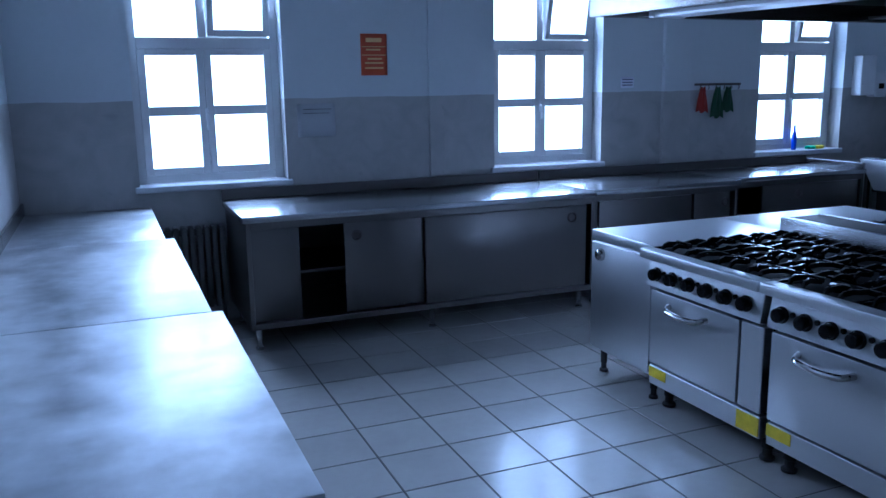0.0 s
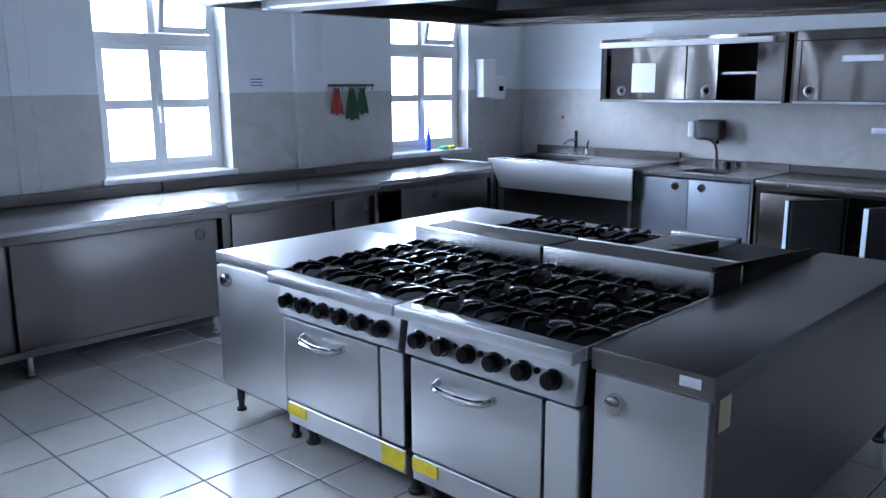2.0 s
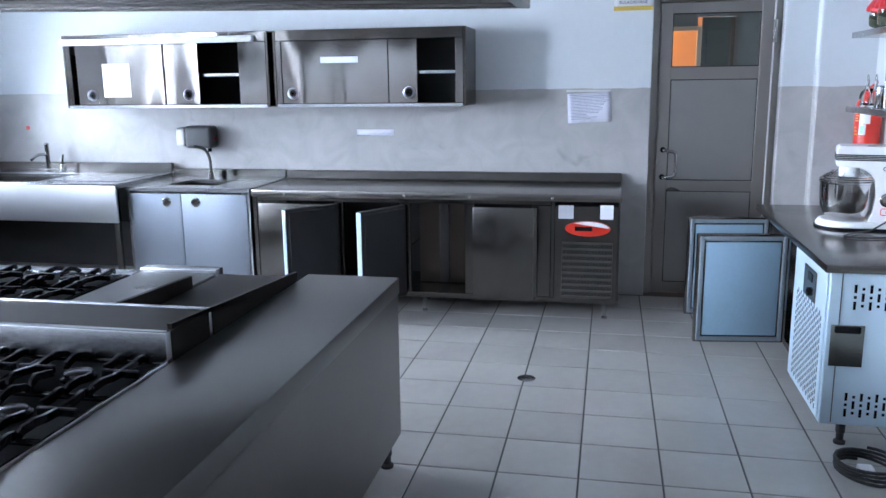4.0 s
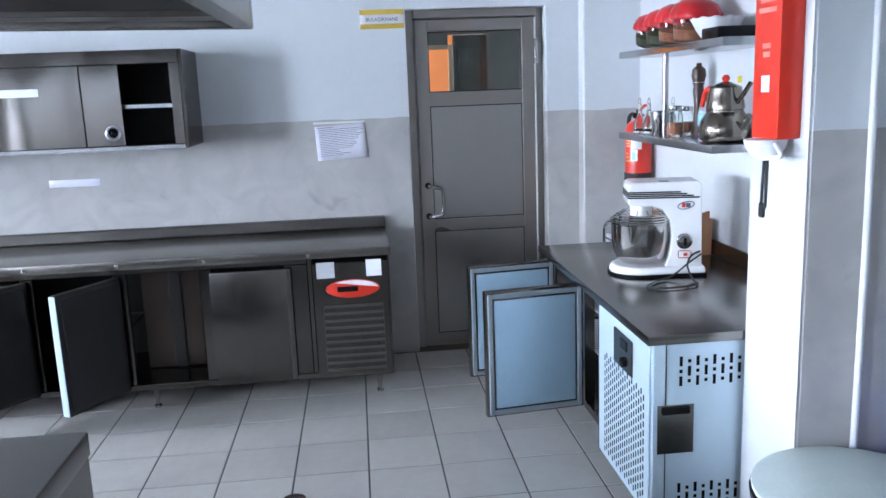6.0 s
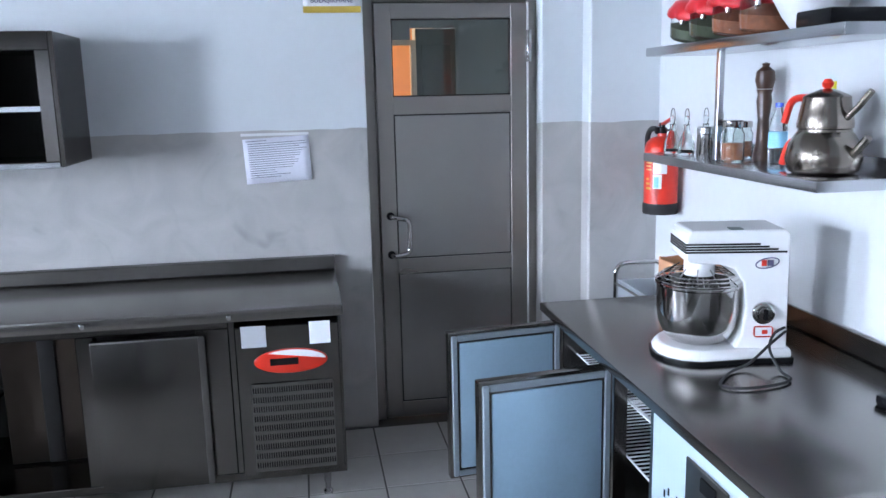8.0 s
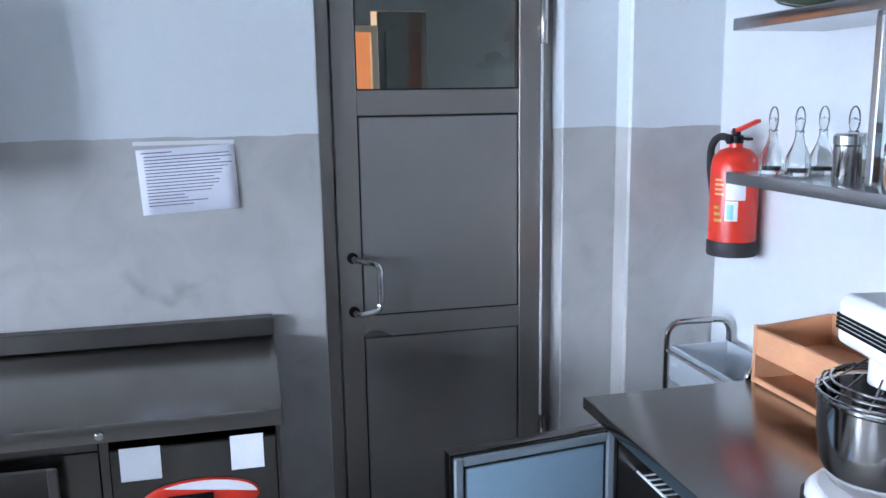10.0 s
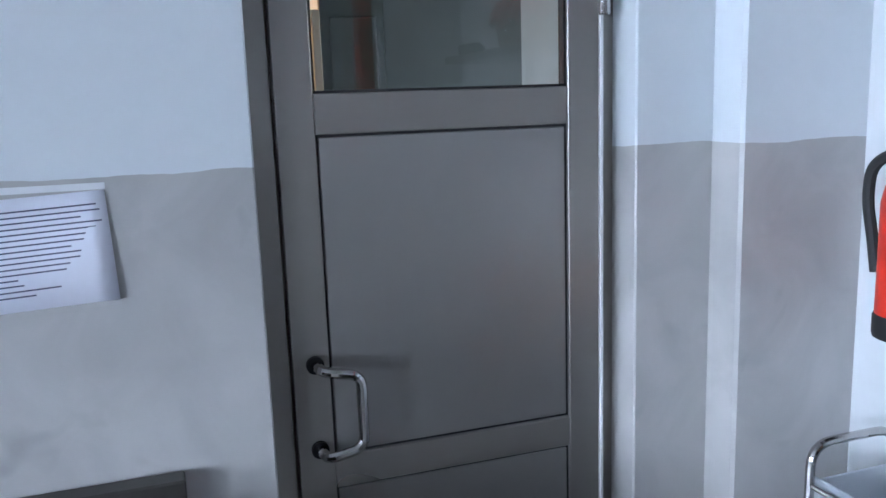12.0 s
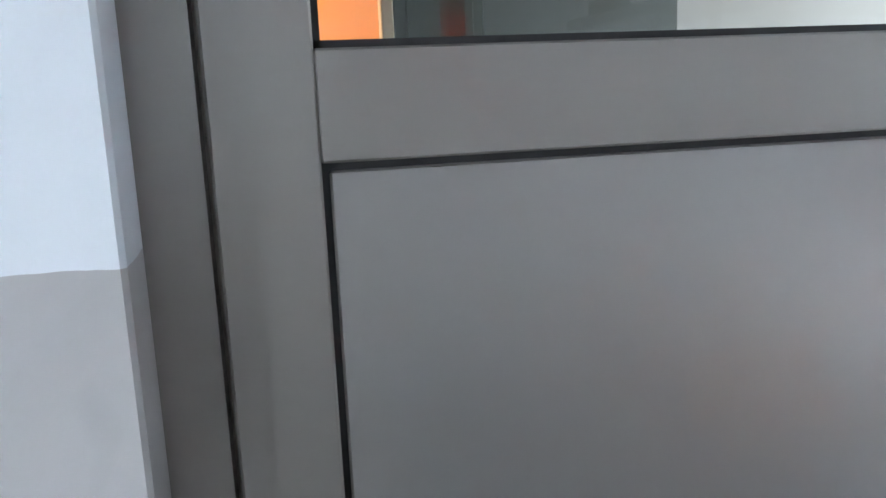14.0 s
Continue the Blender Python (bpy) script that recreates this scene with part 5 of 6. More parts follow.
    for x in (x0 + 0.06, x1 - 0.06):
        for y in (y0 + 0.08, y1 - 0.12):
            foot(ob, x, y, 0.115, 0.02)


under_counter_fridge()


def mixer():
    """A white stand mixer with a steel bowl, facing the room."""
    Z = 0.83
    ob = thing("stand_mixer", (6.47, -0.58, Z), "white stand mixer with a steel bowl and wire guard", "mixer")
    m = Matrix.Translation((6.50, -0.665, Z)) @ pose(0, 0, 0, 0, 0, -12)  # local y points to the front
    base = bmesh.new()
    prof = [(-0.11, -0.11), (0.11, -0.11), (0.12, 0.02), (0.14, 0.12), (0.15, 0.19), (0.135, 0.25), (0.10, 0.29), (0.055, 0.313), (0.0, 0.32), (-0.055, 0.313), (-0.10, 0.29), (-0.135, 0.25), (-0.15, 0.19), (-0.14, 0.12), (-0.12, 0.02)]
    for z0, z1, k in ((0.012, 0.045, 1.0),):
        lo = [base.verts.new(m @ Vector((x * k, y * k, z0))) for x, y in prof]
        hi = [base.verts.new(m @ Vector((x * 0.93, y * 0.95, z1))) for x, y in prof]
        base.faces.new(lo[::-1]), base.faces.new(hi)
        for i in range(len(prof)):
            base.faces.new((lo[i], lo[(i + 1) % len(prof)], hi[(i + 1) % len(prof)], hi[i]))
    b = part("base", base, WHITE, ob)
    bv = b.modifiers.new("round", "BEVEL")
    bv.width, bv.segments = 0.012, 3
    rim = bmesh.new()
    lo = [rim.verts.new(m @ Vector((x * 1.01, y * 1.01, 0.0))) for x, y in prof]
    hi = [rim.verts.new(m @ Vector((x * 1.01, y * 1.01, 0.014))) for x, y in prof]
    rim.faces.new(lo[::-1]), rim.faces.new(hi)
    for i in range(len(prof)):
        rim.faces.new((lo[i], lo[(i + 1) % len(prof)], hi[(i + 1) % len(prof)], hi[i]))
    part("base_rim", rim, BLACK, ob)
    side = [(-0.09, 0.04), (0.075, 0.04), (0.055, 0.09), (0.045, 0.18), (0.055, 0.26), (0.085, 0.305), (0.13, 0.32), (0.23, 0.325), (0.24, 0.335), (0.24, 0.415), (0.225, 0.43), (-0.07, 0.432), (-0.085, 0.418)]
    shell = bmesh.new()
    one = [shell.verts.new(m @ Vector((-0.1, y, z))) for y, z in side]
    two = [shell.verts.new(m @ Vector((0.1, y, z))) for y, z in side]
    shell.faces.new(one), shell.faces.new(two[::-1])
    for i in range(len(side)):
        shell.faces.new((one[i], two[i], two[(i + 1) % len(side)], one[(i + 1) % len(side)]))
    bmesh.ops.recalc_face_normals(shell, faces=shell.faces)
    hd = part("body", shell, WHITE, ob)
    bv = hd.modifiers.new("round", "BEVEL")
    bv.width, bv.segments = 0.014, 4
    tr = bmesh.new()
    for k in range(4):
        box(tr, -0.1025, 0.1025, -0.075 + 0.028 * k, 0.2425, 0.358 + 0.0085 * k, 0.3642 + 0.0085 * k, 0, m)
    part("head_trim", tr, BLACK, hd, "dark louvred band")
    part("top_sticker", box(bmesh.new(), -0.09, -0.05, 0.06, 0.10, 0.431, 0.4335, 0, m), DARKGREEN, hd, "small green sticker")
    part("nose", lathe(bmesh.new(), [(0.045, 0), (0.05, -0.03), (0.05, -0.07), (0.03, -0.075)], m @ Vector((0, 0.17, 0.34)), 24), WHITE, ob)
    c = m @ Vector((0, 0.17, 0))
    bowl = bmesh.new()
    lathe(bowl, [(0.06, 0.045), (0.085, 0.05), (0.11, 0.07), (0.128, 0.11), (0.135, 0.16), (0.137, 0.235), (0.142, 0.24), (0.142, 0.246), (0.133, 0.246), (0.13, 0.16), (0.10, 0.075), (0.0, 0.06)], (c.x, c.y, c.z), 36)
    bw = part("bowl", bowl, CHROME, ob, "polished steel mixing bowl")
    a = m.to_3x3() @ Vector((1, 0.2, 0)).normalized()
    p = Vector((c.x, c.y, Z))
    part("bowl_handle", tube(bmesh.new(), bent([p - a * -0.135 + Vector((0, 0, 0.225)), p + a * 0.2 + Vector((0, 0, 0.235)), p + a * 0.21 + Vector((0, 0, 0.15)), p + a * 0.135 + Vector((0, 0, 0.12))], 0.025), 0.008), CHROME, bw)
    for k in range(3):
        r, z = 0.14 - 0.012 * k, 0.254 + 0.010 * k
        part("guard_ring", tube(bmesh.new(), [(c.x + r * math.cos(t * math.pi / 12), c.y + r * math.sin(t * math.pi / 12), c.z + z) for t in range(25)], 0.003, 6), CHROME, ob)
    for k in range(12):
        t = k * math.pi / 6
        part("guard_wire", tube(bmesh.new(), [(c.x + 0.142 * math.cos(t), c.y + 0.142 * math.sin(t), c.z + 0.25), (c.x + 0.075 * math.cos(t), c.y + 0.075 * math.sin(t), c.z + 0.298)], 0.0022, 6), CHROME, ob)
    w = bmesh.new()
    for k in range(6):
        t = k * math.pi / 6
        tube(w, [(c.x + q * math.cos(t), c.y + q * math.sin(t), c.z + z) for q, z in ((0.012, 0.3), (0.05, 0.2), (0.045, 0.12), (0.0, 0.085), (-0.045, 0.12), (-0.05, 0.2), (-0.012, 0.3))], 0.002, 6)
    part("whisk", w, CHROME, ob)
    # controls on the side that faces the room's west
    dl = turned([(0.036, 0), (0.036, -0.008), (0.03, -0.012), (0.024, -0.012), (0.022, -0.026), (0.0, -0.027)], (0, 0, 0), 24, "x")
    bmesh.ops.transform(dl, matrix=m @ Matrix.Translation((-0.1, -0.01, 0.162)), verts=dl.verts)
    part("dial", dl, CHROME, ob, "round chrome speed dial")
    part("dial_knob", box(bmesh.new(), -0.134, -0.1268, -0.016, -0.004, 0.144, 0.18, 0.002, m), BLACK, ob)
    part("switch_plate", box(bmesh.new(), -0.104, -0.099, -0.042, 0.018, 0.083, 0.119, 0.01, m, 2), RED, ob, "red-edged switch plate")
    part("switch", box(bmesh.new(), -0.107, -0.1042, -0.038, 0.014, 0.087, 0.115, 0.001, m), WPLASTIC, ob)
    part("switch_button", box(bmesh.new(), -0.112, -0.1072, -0.024, -0.006, 0.094, 0.108, 0.002, m), RED, ob)
    bd = bmesh.new()
    tube(bd, [m @ Vector((-0.102, -0.015 + 0.036 * math.cos(t * math.pi / 12), 0.325 + 0.016 * math.sin(t * math.pi / 12) - 0.006 * math.cos(t * math.pi / 12))) for t in range(25)], 0.0022, 6)
    part("badge_ring", bd, INK, ob, "small oval maker's badge")
    lt = bmesh.new()
    box(lt, -0.1045, -0.1008, -0.012, 0.003, 0.316, 0.335, 0, m)
    part("badge_mark", lt, RED, ob)
    lt = bmesh.new()
    box(lt, -0.1045, -0.1008, -0.034, -0.016, 0.316, 0.335, 0, m)
    part("badge_mark", lt, INK, ob)
    cord = [m @ Vector(v) for v in ((-0.10, -0.085, 0.10), (-0.13, -0.03, 0.07), (-0.175, 0.05, 0.02), (-0.21, 0.11, 0.008), (-0.27, 0.155, 0.008), (-0.34, 0.185, 0.008), (-0.365, 0.13, 0.008), (-0.34, 0.03, 0.008), (-0.29, -0.035, 0.008), (-0.22, -0.03, 0.01), (-0.16, -0.015, 0.06), (-0.125, -0.04, 0.10), (-0.1, -0.085, 0.115))]
    fine = []
    for i in range(len(cord) - 1):
        p0, p1, p2, p3 = cord[max(i - 1, 0)], cord[i], cord[i + 1], cord[min(i + 2, len(cord) - 1)]
        for s in range(6):
            t = s / 6
            fine.append(0.5 * ((2 * p1) + (p2 - p0) * t + (2 * p0 - 5 * p1 + 4 * p2 - p3) * t * t + (3 * p1 - p0 - 3 * p2 + p3) * t ** 3))
    part("power_cord", tube(bmesh.new(), fine, 0.0045, 8), RUBBER, ob, "black power cord looped on the top")


mixer()


def wall_shelf(z, x0, x1, label):
    ob = thing("wall_shelf", ((x0 + x1) / 2, -0.85, z), label, "shelf", "steel wall shelves")
    part("board", boxed(x0, x1, -0.99, -0.69, z - 0.035, z, 0.004, 2), STEEL_H, ob)
    part("back_lip", boxed(x0, x1, -0.998, -0.988, z - 0.035, z + 0.05, 0.002), STEEL_H, ob)
    return ob


SH1, SH2 = 1.43, 1.872
wall_shelf(SH1, 6.22, 7.45, "steel wall shelf holding jars and a teapot")
wall_shelf(SH2, 6.14, 7.45, "steel wall shelf with red-lidded boxes")
for x in (6.95,):
    single("shelf_post", boxed(x - 0.012, x + 0.012, -0.78, -0.755, SH1 + 0.001, SH2 - 0.036, 0.003), STEEL_H, "square steel post between the wall shelves", "post", (x, -0.77, SH1))


def teapot():
    x, y = 6.40, -0.83
    ob = thing("double_teapot", (x, y, SH1), "stacked steel double teapot with red handles", "teapot")
    lo = part("kettle", turned([(0.085, 0), (0.103, 0.012), (0.113, 0.05), (0.104, 0.095), (0.086, 0.125), (0.079, 0.133), (0.079, 0.14)], (x, y, SH1), 32), KETTLE, ob, "large lower steel kettle")
    up = part("pot", turned([(0.07, 0.14), (0.082, 0.143), (0.083, 0.155), (0.077, 0.19), (0.069, 0.232), (0.07, 0.238), (0.06, 0.245), (0.02, 0.262), (0.0, 0.264)], (x, y, SH1), 32), KETTLE, ob, "small upper steel pot")
    part("lid_knob", turned([(0.008, 0.262), (0.016, 0.27), (0.018, 0.28), (0.01, 0.292), (0, 0.294)], (x, y, SH1), 16), RED, up)
    for z, r, o in ((SH1 + 0.05, 0.013, lo), (SH1 + 0.185, 0.010, up)):
        part("spout", tube(bmesh.new(), [(x - 0.075, y - 0.02, z - 0.01), (x - 0.112, y - 0.03, z + 0.025), (x - 0.15, y - 0.04, z + 0.07)], r), KETTLE, o)
        part("handle", tube(bmesh.new(), bent([(x + 0.065, y + 0.02, z + 0.05), (x + 0.14, y + 0.03, z + 0.05), (x + 0.165, y + 0.035, z - 0.03)], 0.04), 0.012), RED, o, "curved red handle")


teapot()


def pepper_mill(x, y):
    ob = thing("pepper_mill", (x, y, SH1), "dark turned wooden pepper mill", "pepper mill")
    part("body", turned([(0.032, 0), (0.034, 0.02), (0.024, 0.06), (0.02, 0.15), (0.028, 0.22), (0.024, 0.245), (0.03, 0.262)], (x, y, SH1), 22), PEPPER, ob)
    part("cap", turned([(0.028, 0.264), (0.036, 0.295), (0.032, 0.328), (0.012, 0.345), (0.015, 0.355), (0, 0.36)], (x, y, SH1), 22), PEPPER, ob)


def jar(x, y, r, h, label, fill=None, lid=None):
    ob = thing("jar", (x, y, SH1), label, "jar", "jars on the lower shelf")
    g = part("glass_body", turned([(r * 0.95, 0), (r, 0.006), (r, h * 0.8), (r * 0.8, h * 0.92), (r * 0.8, h), (r * 0.72, h), (r * 0.74, h * 0.9), (r * 0.92, h * 0.78), (r * 0.92, 0.01), (0, 0.01)], (x, y, SH1), 22), JARGLASS, ob)
    g.visible_shadow = False
    if fill:
        part("contents", turned([(r * 0.9, 0.011), (r * 0.9, h * 0.55), (0, h * 0.56)], (x, y, SH1), 20), fill, ob)
    if lid:
        part("lid", turned([(r * 0.88, h), (r * 0.9, h + 0.004), (r * 0.9, h + 0.02), (r * 0.8, h + 0.024), (0, h + 0.025)], (x, y, SH1), 22), lid, ob)


def cruet(x, y):
    ob = thing("oil_cruet", (x, y, SH1), "small clear glass cruet with a stopper", "cruet", "jars on the lower shelf")
    g = part("glass_body", turned([(0.032, 0), (0.035, 0.008), (0.033, 0.05), (0.016, 0.09), (0.011, 0.115), (0.014, 0.125), (0.009, 0.124), (0.008, 0.11), (0.028, 0.05), (0.03, 0.01), (0, 0.009)], (x, y, SH1), 22), JARGLASS, ob)
    g.visible_shadow = False
    part("contents", turned([(0.027, 0.0095), (0.028, 0.022), (0, 0.023)], (x, y, SH1), 18), BLACK, ob)
    part("stopper", turned([(0.007, 0.125), (0.012, 0.14), (0.011, 0.155), (0.0, 0.162)], (x, y, SH1), 14), JARGLASS, ob)
    part("wire_loop", tube(bmesh.new(), [(x + 0.02 * math.sin(t * math.pi / 10), y, SH1 + 0.155 - 0.035 * math.cos(t * math.pi / 10)) for t in range(21)], 0.0022, 6), CHROME, ob)


pepper_mill(6.90, -0.92)
cruet(7.36, -0.78)
cruet(7.27, -0.80)
cruet(7.30, -0.90)
cruet(7.18, -0.90)
jar(7.11, -0.85, 0.03, 0.10, "steel-lidded salt shaker of clear glass", WPLASTIC, CHROME)
jar(6.88, -0.79, 0.042, 0.13, "glass jar of brown spice with a metal lid", SPICE, CHROME)
jar(7.02, -0.91, 0.038, 0.12, "glass jar with a metal lid", SPICE, CHROME)
bt = thing("water_bottle", (6.75, -0.89, SH1), "small clear water bottle with a blue label", "bottle")
g = part("body", turned([(0.03, 0), (0.032, 0.01), (0.03, 0.07), (0.032, 0.12), (0.026, 0.16), (0.012, 0.19), (0.012, 0.2), (0, 0.201)], (6.75, -0.89, SH1), 20), CLEAR, bt)
part("label", turned([(0.0325, 0.06), (0.0325, 0.115)], (6.75, -0.89, SH1), 20), BLUELABEL, bt, "bright blue label")
part("cap", turned([(0.014, 0.2), (0.014, 0.215), (0, 0.216)], (6.75, -0.89, SH1), 14), BLUEPL, bt)
wall_sheet("yellow_tag", facing(6.62, -1.0, 1.70, "north"), 0.045, 0.03, [], "small yellow tag on the wall", "label", YELLOW, curl=0)
tn = thing("shaker_tin", (7.035, -0.765, SH1), "slim steel shaker tin on the lower shelf", "tin")
part("body", turned([(0.032, 0), (0.034, 0.004), (0.034, 0.095), (0.031, 0.098)], (7.035, -0.765, SH1), 24), CHROME, tn)
part("lid", turned([(0.035, 0.099), (0.035, 0.12), (0.03, 0.126), (0, 0.128)], (7.035, -0.765, SH1), 24), STEEL_H, tn)


def fluted(profile, m, steps=40, waves=9, depth=0.0, tail=2):
    """A turned shape whose last rings wave in and out like a crimped skirt, put through m."""
    g = bmesh.new()
    rings = []
    for k, (r, h) in enumerate(profile):
        amp = depth if k >= len(profile) - tail else 0.0
        ring = []
        for q in range(steps):
            a = 2 * math.pi * q / steps
            w = math.sin(waves * a)
            ring.append(g.verts.new(m @ Vector((math.cos(a) * max(r + amp * w, 1e-4), math.sin(a) * max(r + amp * w, 1e-4), h + amp * 0.7 * math.sin(waves * a + 1.1)))))
        rings.append(ring)
    for a, b in zip(rings, rings[1:]):
        for q in range(steps):
            g.faces.new((a[q], a[(q + 1) % steps], b[(q + 1) % steps], b[q]))
    g.faces.new(rings[0][::-1])
    return g


def lid_box(x, y, s, tilt, fill):
    """A clear round food box with a crimped red cover, leaning on its neighbour."""
    ob = thing("food_box", (x, y, SH2), "clear round food box with a crimped red cover", "food box", "red-lidded boxes on the top shelf")
    m = Matrix.Translation((x, y, SH2)) @ pose(0, 0, 0, 0, -tilt, 12)
    lift = 0.085 * s * math.sin(radians(tilt))
    c = m @ Matrix.Translation((0, 0, lift))
    b = part("box", fluted([(0.070 * s, 0.0), (0.078 * s, 0.006), (0.086 * s, 0.05 * s), (0.088 * s, 0.10 * s)], c), CLEAR, ob)
    b.visible_shadow = False
    part("contents", fluted([(0.060 * s, 0.008), (0.070 * s, 0.012), (0.077 * s, 0.05 * s), (0.02, 0.085 * s), (0.0, 0.086 * s)], c, 24), fill, ob)
    lid = part("lid", fluted([(0.0, 0.172 * s), (0.05 * s, 0.168 * s), (0.085 * s, 0.150 * s), (0.100 * s, 0.125 * s), (0.104 * s, 0.108 * s), (0.106 * s, 0.092 * s)], c, 54, 11, 0.006 * s), REDPL, ob, "crimped red cover")
    sol = lid.modifiers.new("thickness", "SOLIDIFY")
    sol.thickness = 0.002
    clip = c @ Vector((-0.05 * s, 0.092 * s, 0.085 * s))
    part("clip", turned([(0.004, -0.012), (0.011, -0.008), (0.012, 0.008), (0.004, 0.012)], clip, 12), CHROME, ob, "small bright clip")


GREENISH = mat("dark_green_herbs", (0.05, 0.065, 0.035), 0.8, vary=0.4, scale=50)
for x, s, t, fill in ((7.33, 0.98, 16, GREENISH), (7.145, 1.04, 13, GREENISH), (6.95, 1.1, 11, SPICE), (6.745, 1.14, 8, SPICE)):
    lid_box(x, -0.82, s, t, fill)
wb = thing("serving_bowl", (6.50, -0.83, SH2), "white scalloped bowl resting among red boxes", "bowl")
bowl = part("body", fluted([(0.045, 0.0), (0.06, 0.008), (0.09, 0.05), (0.11, 0.088), (0.116, 0.10)], Matrix.Translation((6.505, -0.83, SH2)), 48, 12, 0.004, 1), WPLASTIC, wb)
sol = bowl.modifiers.new("thickness", "SOLIDIFY")
sol.thickness, sol.offset = 0.004, -1
single("dark_tray", boxed(6.25, 6.42, -0.97, -0.72, SH2 + 0.0, SH2 + 0.05, 0.01, 2), BLACK, "dark tray lying on the top shelf", "tray", (6.33, -0.85, SH2))


def extinguisher():
    x, y, z = 7.735, -0.905, 1.115
    ob = thing("fire_extinguisher", (x, y, z), "red fire extinguisher with a black hose on the wall", "fire extinguisher")
    part("cylinder", turned([(0.079, 0.05), (0.079, 0.30), (0.072, 0.335), (0.05, 0.358), (0.022, 0.367), (0.022, 0.38)], (x, y, z), 36), RED, ob)
    part("base_ring", turned([(0.081, 0.0), (0.083, 0.008), (0.083, 0.046), (0.080, 0.052), (0.0, 0.053)], (x, y, z), 36), RUBBER, ob)
    part("valve", turned([(0.024, 0.38), (0.024, 0.405), (0.014, 0.41), (0.014, 0.43)], (x, y, z), 18), BLACK, ob)
    lv = bmesh.new()
    box(lv, x - 0.125, x + 0.02, y - 0.011, y + 0.011, z + 0.415, z + 0.427, 0.003, Matrix.Translation((x, 0, z + 0.42)) @ pose(0, 0, 0, 0, 17, 0) @ Matrix.Translation((-x, 0, -z - 0.42)))
    part("lever", lv, RED, ob)
    part("grip", boxed(x - 0.085, x + 0.02, y - 0.009, y + 0.009, z + 0.392, z + 0.402, 0.003), BLACK, ob)
    hose = [(x + 0.01, y + 0.0, z + 0.39), (x + 0.07, y + 0.02, z + 0.405), (x + 0.12, y + 0.02, z + 0.37), (x + 0.13, y + 0.015, z + 0.29), (x + 0.115, y + 0.01, z + 0.21), (x + 0.105, y + 0.005, z + 0.13)]
    part("hose", tube(bmesh.new(), bent(hose, 0.03), 0.013), RUBBER, ob)
    gauge = turned([(0.017, 0), (0.017, 0.012), (0.012, 0.014)], (x, y + 0.02, z + 0.394), 16, "y")
    part("gauge", gauge, BLACK, ob)

    def patch(name, a0, a1, z0, z1, r, mtl, lab):
        g = bmesh.new()
        n = 10
        rows = [[g.verts.new((x + r * math.cos(a0 + (a1 - a0) * i / n), y + r * math.sin(a0 + (a1 - a0) * i / n), z + h)) for i in range(n + 1)] for h in (z0, z1)]
        for i in range(n):
            g.faces.new((rows[0][i], rows[0][i + 1], rows[1][i + 1], rows[1][i]))
        part(name, g, mtl, ob, lab)

    d = math.radians
    patch("label", d(128), d(175), 0.195, 0.265, 0.0797, WPLASTIC, "white paper label")
    patch("label", d(128), d(158), 0.125, 0.192, 0.0797, WPLASTIC, "white inspection card")
    patch("stamp", d(132), d(148), 0.13, 0.18, 0.0803, BLUELABEL, "pale blue stamp")
    for k in range(4):
        patch("print", d(98), d(122 - 3 * (k % 2)), 0.21 + k * 0.016, 0.217 + k * 0.016, 0.0797, CREAM, "")
    for k in range(3):
        patch("print", d(98), d(120 - 4 * k), 0.12 + k * 0.022, 0.13 + k * 0.022, 0.0797, OLD_YELLOW, "")
    part("wall_bracket", boxed(x - 0.02, x + 0.02, -0.999, y - 0.05, z + 0.27, z + 0.30, 0.002), STEEL_DARK, ob)


extinguisher()


PINKISH = mat("faded_pink_print", (0.60, 0.22, 0.18), 0.5)


def red_cabinet():
    """A slim red fire-hose and phone box on the pier."""
    x0, x1, y0, z0, z1 = 5.235, 5.395, -0.5272, 1.52, 2.25
    ob = thing("fire_blanket_box", ((x0 + x1) / 2, -0.5, z0), "slim red fire blanket box with pull straps", "fire blanket box")
    part("case", boxed(x0, x1, y0, y0 + 0.075, z0, z1, 0.006, 2), RED, ob)
    for k, (w, z) in enumerate(((0.085, 1.985), (0.10, 1.955), (0.09, 1.925), (0.105, 1.895), (0.05, 1.79), (0.04, 1.765))):
        part("print", boxed((x0 + x1) / 2 - w / 2, (x0 + x1) / 2 + w / 2, y0 + 0.0752, y0 + 0.0762, z, z + 0.015, 0), PINKISH, ob, "bars of small unreadable print")
    part("sticker", boxed(5.29, 5.34, y0 + 0.0752, y0 + 0.0764, 1.66, 1.71, 0), WPLASTIC, ob, "small white sticker")
    part("nozzle_cup", turned([(0.02, -0.062), (0.04, -0.055), (0.058, -0.03), (0.066, -0.002)], ((x0 + x1) / 2, y0 + 0.068, z0), 24), WPLASTIC, ob, "white rounded plastic end cup")
    part("loop", tube(bmesh.new(), bent([(5.26, y0 + 0.07, z0 - 0.01), (5.20, y0 + 0.07, z0 - 0.05), (5.30, y0 + 0.09, z0 - 0.06)], 0.03), 0.007), WPLASTIC, ob)


red_cabinet()
bs = thing("black_strap", (5.43, -0.51, 1.20), "black looped rubber strap hanging from a nail", "strap")
for dx, lean in ((-0.007, -1.5), (0.008, -4.0)):
    part("band", box(bmesh.new(), 5.43 + dx - 0.0065, 5.43 + dx + 0.0065, -0.5265, -0.5215, 1.285, 1.54, 0.0015, Matrix.Translation((5.43, 0, 1.54)) @ pose(0, 0, 0, 0, lean, 0) @ Matrix.Translation((-5.43, 0, -1.54))), RUBBER, bs)
part("buckle", boxed(5.432, 5.462, -0.5285, -0.517, 1.25, 1.30, 0.004), RUBBER, bs)
